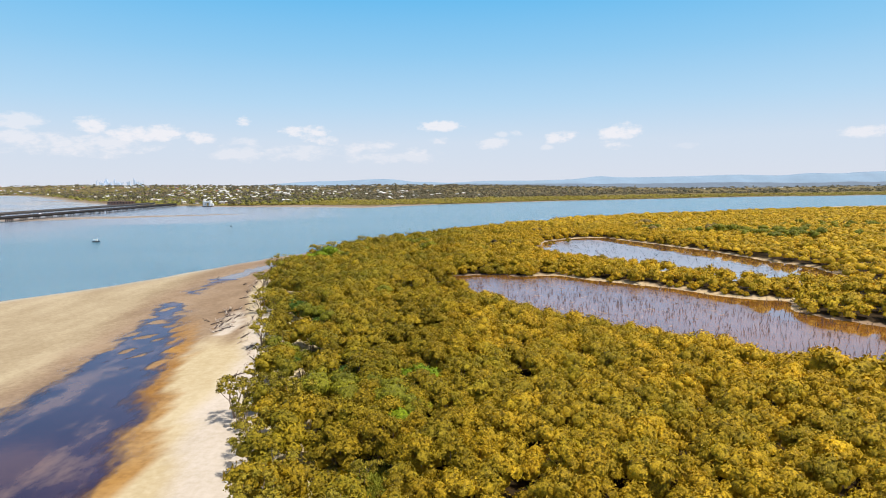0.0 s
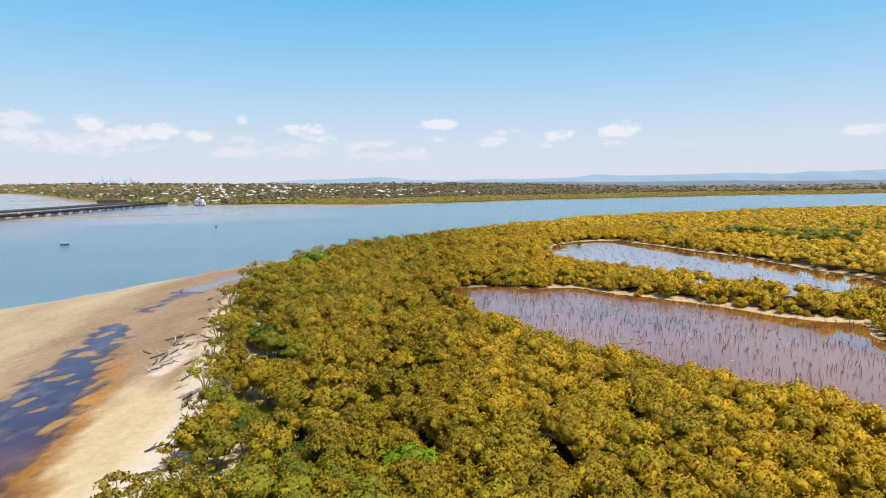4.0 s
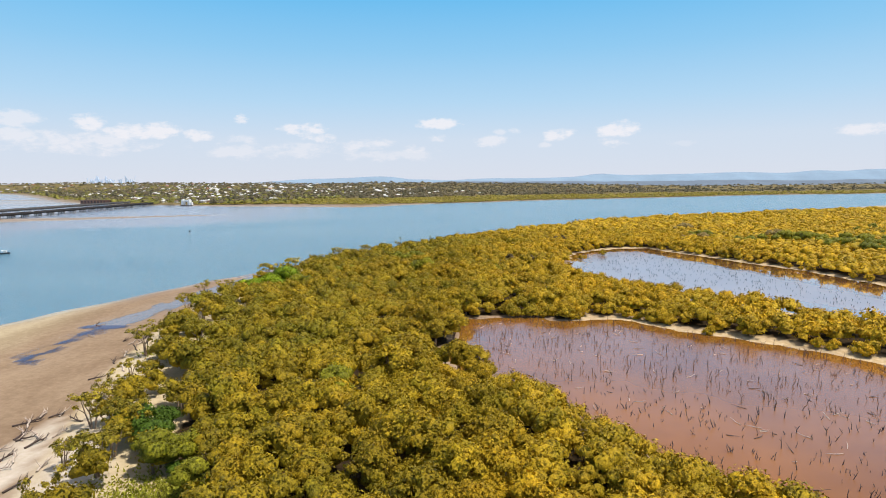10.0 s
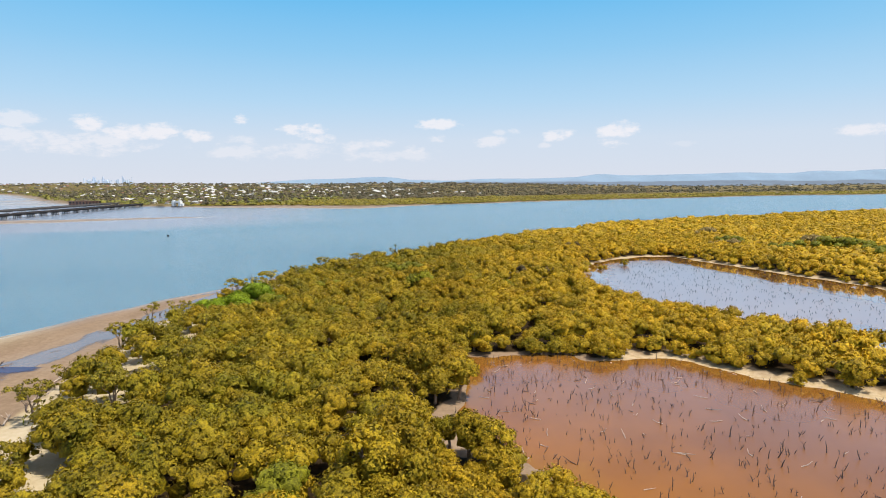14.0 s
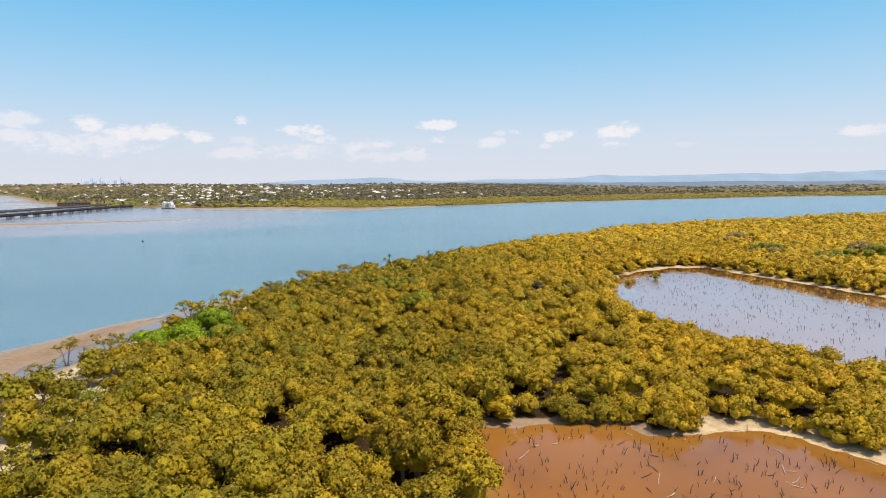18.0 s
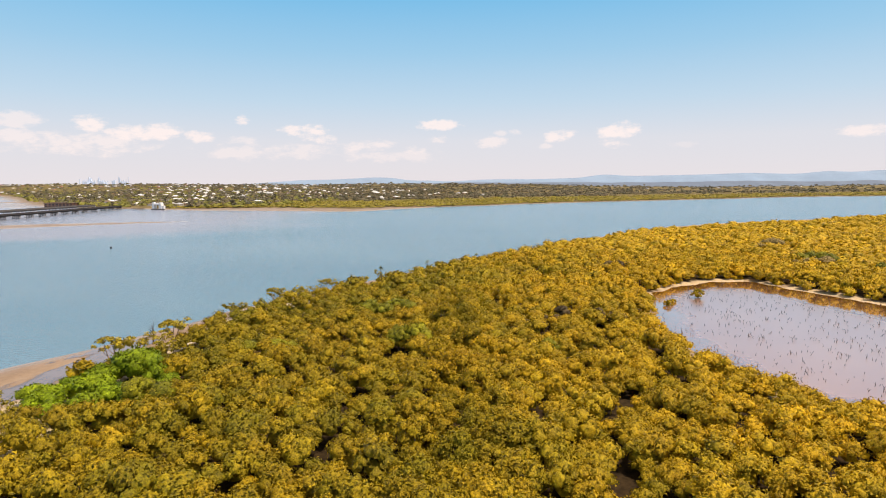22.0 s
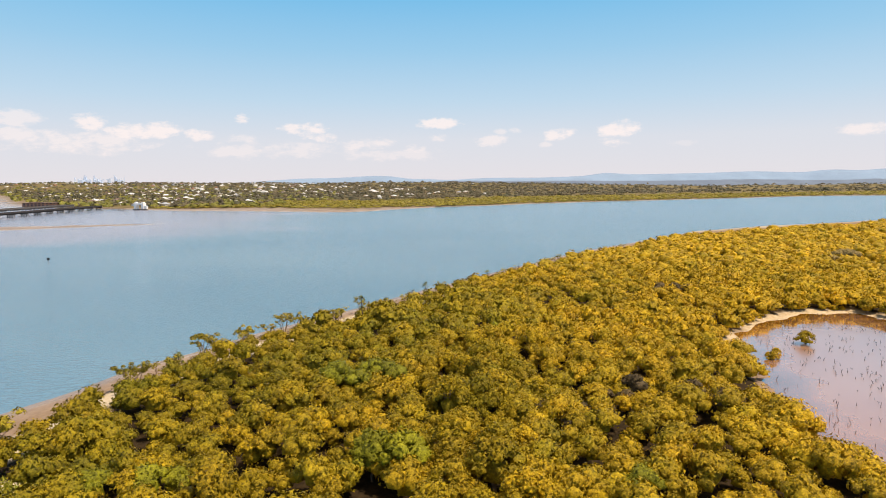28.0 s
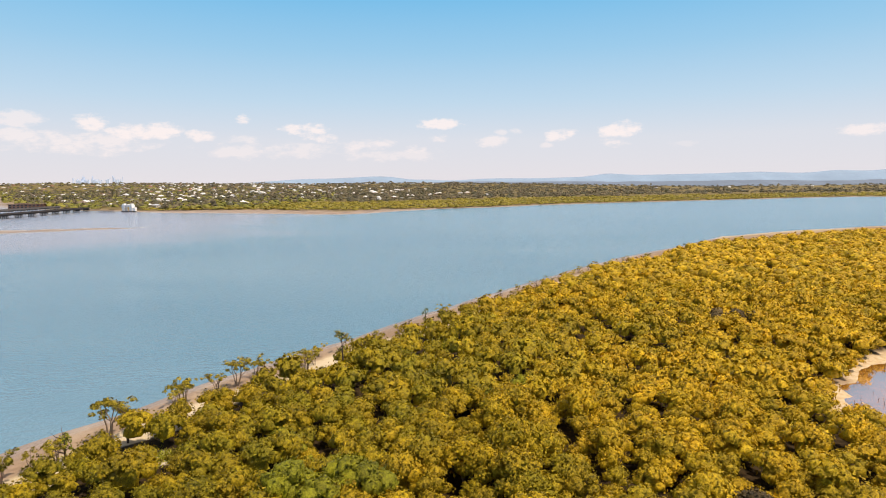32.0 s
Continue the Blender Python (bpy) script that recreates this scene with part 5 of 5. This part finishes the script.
places = [q for q in places if not any(((q[0] - c[0]) / c[2]) ** 2 + ((q[1] - c[1]) / c[3]) ** 2 < 1 for c in CLEAR[:2]) and ((q[0] + 75) / 13) ** 2 + ((q[1] - 307) / 13) ** 2 > 1]
for n, (a, b, sc, kind_) in enumerate(places):
    m = pose(a, b, floor_at(a, b) - 0.05, r.uniform(-6, 6), r.uniform(-6, 6), r.uniform(0, 360)) @ Matrix.Scale(sc, 4)
    if n < 6:
        SHORE_TREES[n].matrix_basis = m
    else:
        copy_thing(SHORE_TREES[kind_], m)


def dead_tree(x, y, H, seed, tuft):
    """A standing dead trunk with broken limbs; tuft: a little foliage left on it."""
    r = np.random.default_rng(seed)
    t = new("dead_tree")
    v, f = tube([(0, 0, -0.5), (0.1, 0.05, H * 0.4), (-0.1, 0.15, H * 0.75), (0.15, 0.1, H)], [0.2, 0.15, 0.10, 0.03], 7)
    part("trunk", mesh_np("trunk", v, f, [DEADWOOD]), t)
    for k in range(5):
        w, z = r.uniform(0, 6.28), H * r.uniform(0.35, 0.85)
        l = r.uniform(0.8, 1.7)
        v, f = tube([(0, 0.1, z), (l * 0.6 * math.cos(w), l * 0.6 * math.sin(w), z + l * 0.4), (l * math.cos(w), l * math.sin(w), z + l * 0.95)], [0.08, 0.05, 0.015], 5)
        part("limb", mesh_np("limb", v, f, [DEADWOOD]), t)
    if tuft:
        v, f, mi, nn = leaves(r, [(0.5, 0, H * 0.8, 0.7), (-0.4, 0.3, H * 0.9, 0.5), (0.6, 0.2, H * 0.55, 0.6)], 40, 0.24, jitter=0.8, core=0)
        part("foliage", mesh_np("foliage", v, f, [OLIVE], mi, nn), t)
    t.matrix_basis = pose(x, y, floor_at(x, y), 0, 3, r.uniform(0, 360))
    return tagged(t, "standing dead trunk with broken limbs above the shore", "tree", "dead trees on the shore")


for i, (a, b, h, tu) in enumerate(((-37, 419, 8.6, True), (-34, 424, 5.0, False), (-22, 452, 6.5, True), (-26, 448, 4.5, False), (-55, 400, 5.0, False), (-50, 408, 4.2, False), (-63, 385, 5.5, False), (0, 487, 5.0, True), (-68, 378, 4.6, True), (-44, 417, 4.0, False), (14, 510, 4.6, False), (-84, 345, 6.0, False), (-44, 148, 4.2, False), (-37, 151, 3.0, False), (-35, 160, 4.0, False), (-40, 128, 4.4, False), (-8, 98, 4.8, False))):
    dead_tree(a, b, h, 700 + i, tu)

# ---- green shrubs and olive trees that stand out from the canopy ----
def shrubs(mat, label, seed, spots):
    protos_ = []
    for i in range(4):
        r = np.random.default_rng(seed + i)
        t = new("green_shrub")
        lobes = dome(r, 2.4, 3.2, 9, 0.35, 0.42)
        v, f, mi, nn = leaves(r, lobes, 110, 0.2, jitter=0.6)
        part("foliage", mesh_np("foliage", v, f, [mat], mi, nn), t)
        v, f = merge([tube([(0, 0, -0.4), (q[0] * 0.5, q[1] * 0.5, 1.2), q[:3]], [0.1, 0.07, 0.03], 5) for q in lobes[1:4]])
        part("trunk", mesh_np("trunk", v, f, [BARK]), t)
        protos_.append(tagged(t, label, "shrub", "green shrubs"))
    for n, (a, b, sc) in enumerate(spots):
        m = pose(a, b, floor_at(a, b), 0, 0, n * 77.0) @ Matrix.Scale(sc * ((0.95 + 0.45 * ((n * 37) % 11) / 10) if b > 290 else 1.12), 4)
        if n < 4:
            protos_[n].matrix_basis = m
        else:
            copy_thing(protos_[n % 4], m)


shrubs(GREEN, "bright green leafy shrub at the edge of the sand", 720, [(-80, 309, 1.2), (-84, 304, 1.1), (-79, 301, 1.1), (-82, 314, 1.0), (-76, 312, 1.15), (-71.5, 316, 1.3), (-66.5, 314, 0.85), (-63, 311, 0.85), (-61, 304, 0.8), (-70, 303, 0.9), (-74, 305, 0.9), (-66, 307, 0.7), (-78, 306, 0.9), (-64, 300, 0.7), (-72, 319, 0.9), (-80, 309, 0.75), (-79, 299, 0.9), (-75, 295, 0.9), (-70, 297, 0.8),
                                                                       (-30, 128, 0.7), (-15, 106, 1.0), (-11, 103, 1.0), (-8, 106, 1.1), (-12, 97, 0.9), (-9, 101, 1.0), (-10, 88, 1.0), (-13, 93, 0.8), (-7, 90, 0.8), (-8, 129, 0.8), (-34, 137, 0.7), (-32, 145, 0.6)])
shrubs(DEEP_GREEN, "dark green leafy shrub in an opening of the mangroves", 740, [(-48, 169, 1.1), (-24, 107, 1.1), (-26, 110, 0.9), (-70, 306, 1.0), (-78, 313, 0.9), (-53, 174, 1.2), (-50, 177, 1.1), (-56, 178, 0.9), (-49, 172, 0.9), (-27, 121, 0.8), (-36, 122, 0.7), (-18, 104, 0.9), (-22, 110, 1.0), (-15, 112, 0.8), (-20, 97, 0.8), (-41, 163, 0.6)])


def olive_group(cx, cy, n, spread_, seed, H, mat, label, name="olive_tree"):
    r = np.random.default_rng(seed)
    first = None
    for k in range(n):
        a, b = cx + r.normal() * spread_, cy + r.normal() * spread_ * 0.7
        m = pose(a, b, 0.6, 0, 0, r.uniform(0, 360)) @ Matrix.Scale(r.uniform(0.75, 1.2), 4)
        if first is None:
            first = new(name)
            lobes = dome(r, H * 0.5, H, 9, 0.4, 0.4)
            v, f, mi, nn = leaves(r, lobes, 60, 0.24, jitter=0.6)
            part("crown", mesh_np("crown", v, f, [mat], mi, nn), first)
            v, f = tube([(0, 0, -0.5), (0.1, 0, H * 0.3), (0, 0.1, H * 0.6)], [0.2, 0.15, 0.1], 6)
            part("trunk", mesh_np("trunk", v, f, [BARK]), first)
            tagged(first, label, "tree", "taller trees of the stand")
            first.matrix_basis = m
        else:
            copy_thing(first, m)


OL = "darker olive-green tree rising above the mangrove canopy"
GR = "bare grey-twigged tree standing in the mangrove canopy"
for i, (a, b, n, s, mt) in enumerate(((200, 446, 14, 10, FRESH), (221, 408, 18, 13, OLIVE), (215, 425, 12, 10, FRESH), (240, 420, 12, 14, OLIVE), (327, 512, 14, 14, OLIVE), (345, 500, 12, 16, OLIVE), (300, 500, 7, 12, FRESH), (150, 470, 6, 5, OLIVE), (168, 440, 5, 7, OLIVE), (285, 470, 8, 14, OLIVE))):
    olive_group(a, b, n, s, 800 + i, 6.8, mt, OL)
for i, (a, b, n, s) in enumerate(((158, 530, 8, 6), (143, 458, 5, 4), (200, 470, 7, 8), (330, 520, 5, 9), (-30, 108, 3, 3))):
    olive_group(a, b, n, s, 840 + i, 6.0 if i < 4 else 4.5, GREY_SCRUB, GR, "grey_tree")
for i, (a, b, n) in enumerate(((-34, 374, 7), (-22, 335, 5), (-46, 328, 5), (-11, 96, 6), (-23, 107, 5), (-32, 127, 4), (-46, 162, 6), (-28, 368, 5), (-20, 100, 4), (-52, 205, 3), (-30, 190, 3), (-60, 300, 3), (10, 330, 3), (-10, 400, 4))):
    olive_group(a, b, n, 4.2, 870 + i, 5.6, FRESH, "fresh green mangrove among yellow-olive crowns", "green_mangrove")
for i, (a, b, n, s) in enumerate(((8, 352, 4, 3.5), (24, 362, 5, 4), (16, 357, 3, 3), (60, 455, 4, 4), (78, 470, 3, 4))):
    olive_group(a, b, n, s, 890 + i, 4.6, BROWN_SCRUB, "dead brown mangrove with bare twigs in the canopy", "dead_mangrove")
# lone bush in the far pond, bush at the near pond's rim
for (a, b, sc) in ((72, 403, 0.75), (58, 391, 0.5), (61, 395, 0.4), (26.5, 256, 1.0), (60, 239, 0.55)):
    copy_thing(TREES_A[2], pose(a, b, -0.6, 0, 0, a * 31) @ Matrix.Scale(sc, 4))

# bushes that stand forward of the canopy on the pond banks
r = np.random.default_rng(93)
for bank, n in ((CLEAR_A[1:14], 34), (CLEAR_B[2:14], 20)):
    for k in range(n):
        i = int(r.integers(0, len(bank) - 1))
        q, o = r.uniform(0, 1), r.uniform(-0.8, 1.6)
        (a, b), (c, d) = bank[i], bank[i + 1]
        L_ = math.hypot(c - a, d - b)
        copy_thing(TREES_A[k % 8], pose(a + (c - a) * q - (d - b) / L_ * o, b + (d - b) * q + (c - a) / L_ * o, -0.5, 0, 0, r.uniform(0, 360)) @ Matrix.Scale(r.uniform(0.45, 0.85), 4))

# ---- driftwood and tree roots along the beach ----
r = np.random.default_rng(95)


def driftwood(x, y, l, rz, seed):
    q = np.random.default_rng(seed)
    t = new("driftwood")
    v, f = tube([(-l / 2, 0, 0.1), (-l * 0.1, 0.15, 0.3), (l * 0.3, -0.1, 0.45), (l / 2, 0.1, 0.8)], [0.16, 0.14, 0.10, 0.03], 6)
    part("log", mesh_np("log", v, f, [PALEWOOD if seed % 2 else DEADWOOD]), t)
    for k in range(4):
        s, w, e = q.uniform(-0.3, 0.4) * l, q.uniform(-1.3, 1.3), q.uniform(0.5, 1.3)
        v, f = tube([(s, 0, 0.3), (s + e * 0.6 * math.cos(w), e * 0.6 * math.sin(w), 0.5 + e * 0.3), (s + e * math.cos(w), e * math.sin(w), 0.5 + e * 0.7)], [0.07, 0.05, 0.015], 4)
        part("root", mesh_np("root", v, f, [PALEWOOD if seed % 2 else DEADWOOD]), t)
    t.matrix_basis = pose(x, y, floor_at(x, y), 0, 0, rz)
    tagged(t, "weathered driftwood with twisted roots on pale sand", "driftwood", "driftwood on the beach")


for i in range(26):
    q = i / 25
    yb = 118 + 132 * q
    xb = np.interp(yb, [99, 129, 164, 188, 225, 262], [-40, -47, -59, -68, -80, -87]) - r.uniform(-0.5, 4.0)
    driftwood(xb, yb, r.uniform(1.6, 4.2), r.uniform(0, 180), 900 + i)
for i, (a, b) in enumerate(((-87, 231), (-84, 228), (-106, 250), (-90, 262), (-75, 168), (-99, 236), (-96, 300), (-72, 352), (-60, 392))):
    driftwood(a, b, 1.6, i * 50, 950 + i)

for i in range(26):
    a, b = -66 - 8 * i / 25 + r.uniform(-2.2, 3.2), 155 + 30 * i / 25 + r.uniform(-2, 2)
    driftwood(a, b, r.uniform(1.4, 4.6), r.uniform(0, 180), 970 + i)

# ---- grass in the clearings ----
pts = []
for cx, cy, a, b in CLEAR[:6] + CLEAR[10:] + [(-34, 150, 5, 4), (-14, 76, 5, 4), (-8, 72, 5, 3)]:
    n = int(a * b * 75)
    pts.append(np.stack([cx + r.normal(size=n) * a * 0.55, cy + r.normal(size=n) * b * 0.55], -1))
pts = np.concatenate(pts)
z = heights(pts[:, 0], pts[:, 1])[0]
n = len(pts)
w = r.uniform(0, 6.28, n)
h = r.uniform(0.15, 0.55, n)
base = np.stack([pts[:, 0], pts[:, 1], z], -1)
sd_ = np.stack([np.cos(w), np.sin(w), np.zeros(n)], -1) * 0.16
tip = base + np.stack([r.normal(size=n) * 0.2, r.normal(size=n) * 0.2, h], -1)
v = np.stack([base - sd_, base + sd_, tip], 1).reshape(-1, 3)
tagged(new("grass", mesh_np("grass", v, np.arange(3 * n).reshape(-1, 3), [GRASS])), "tufts of yellow-green grass in clearings of the stand", "grass", kind="stuff")
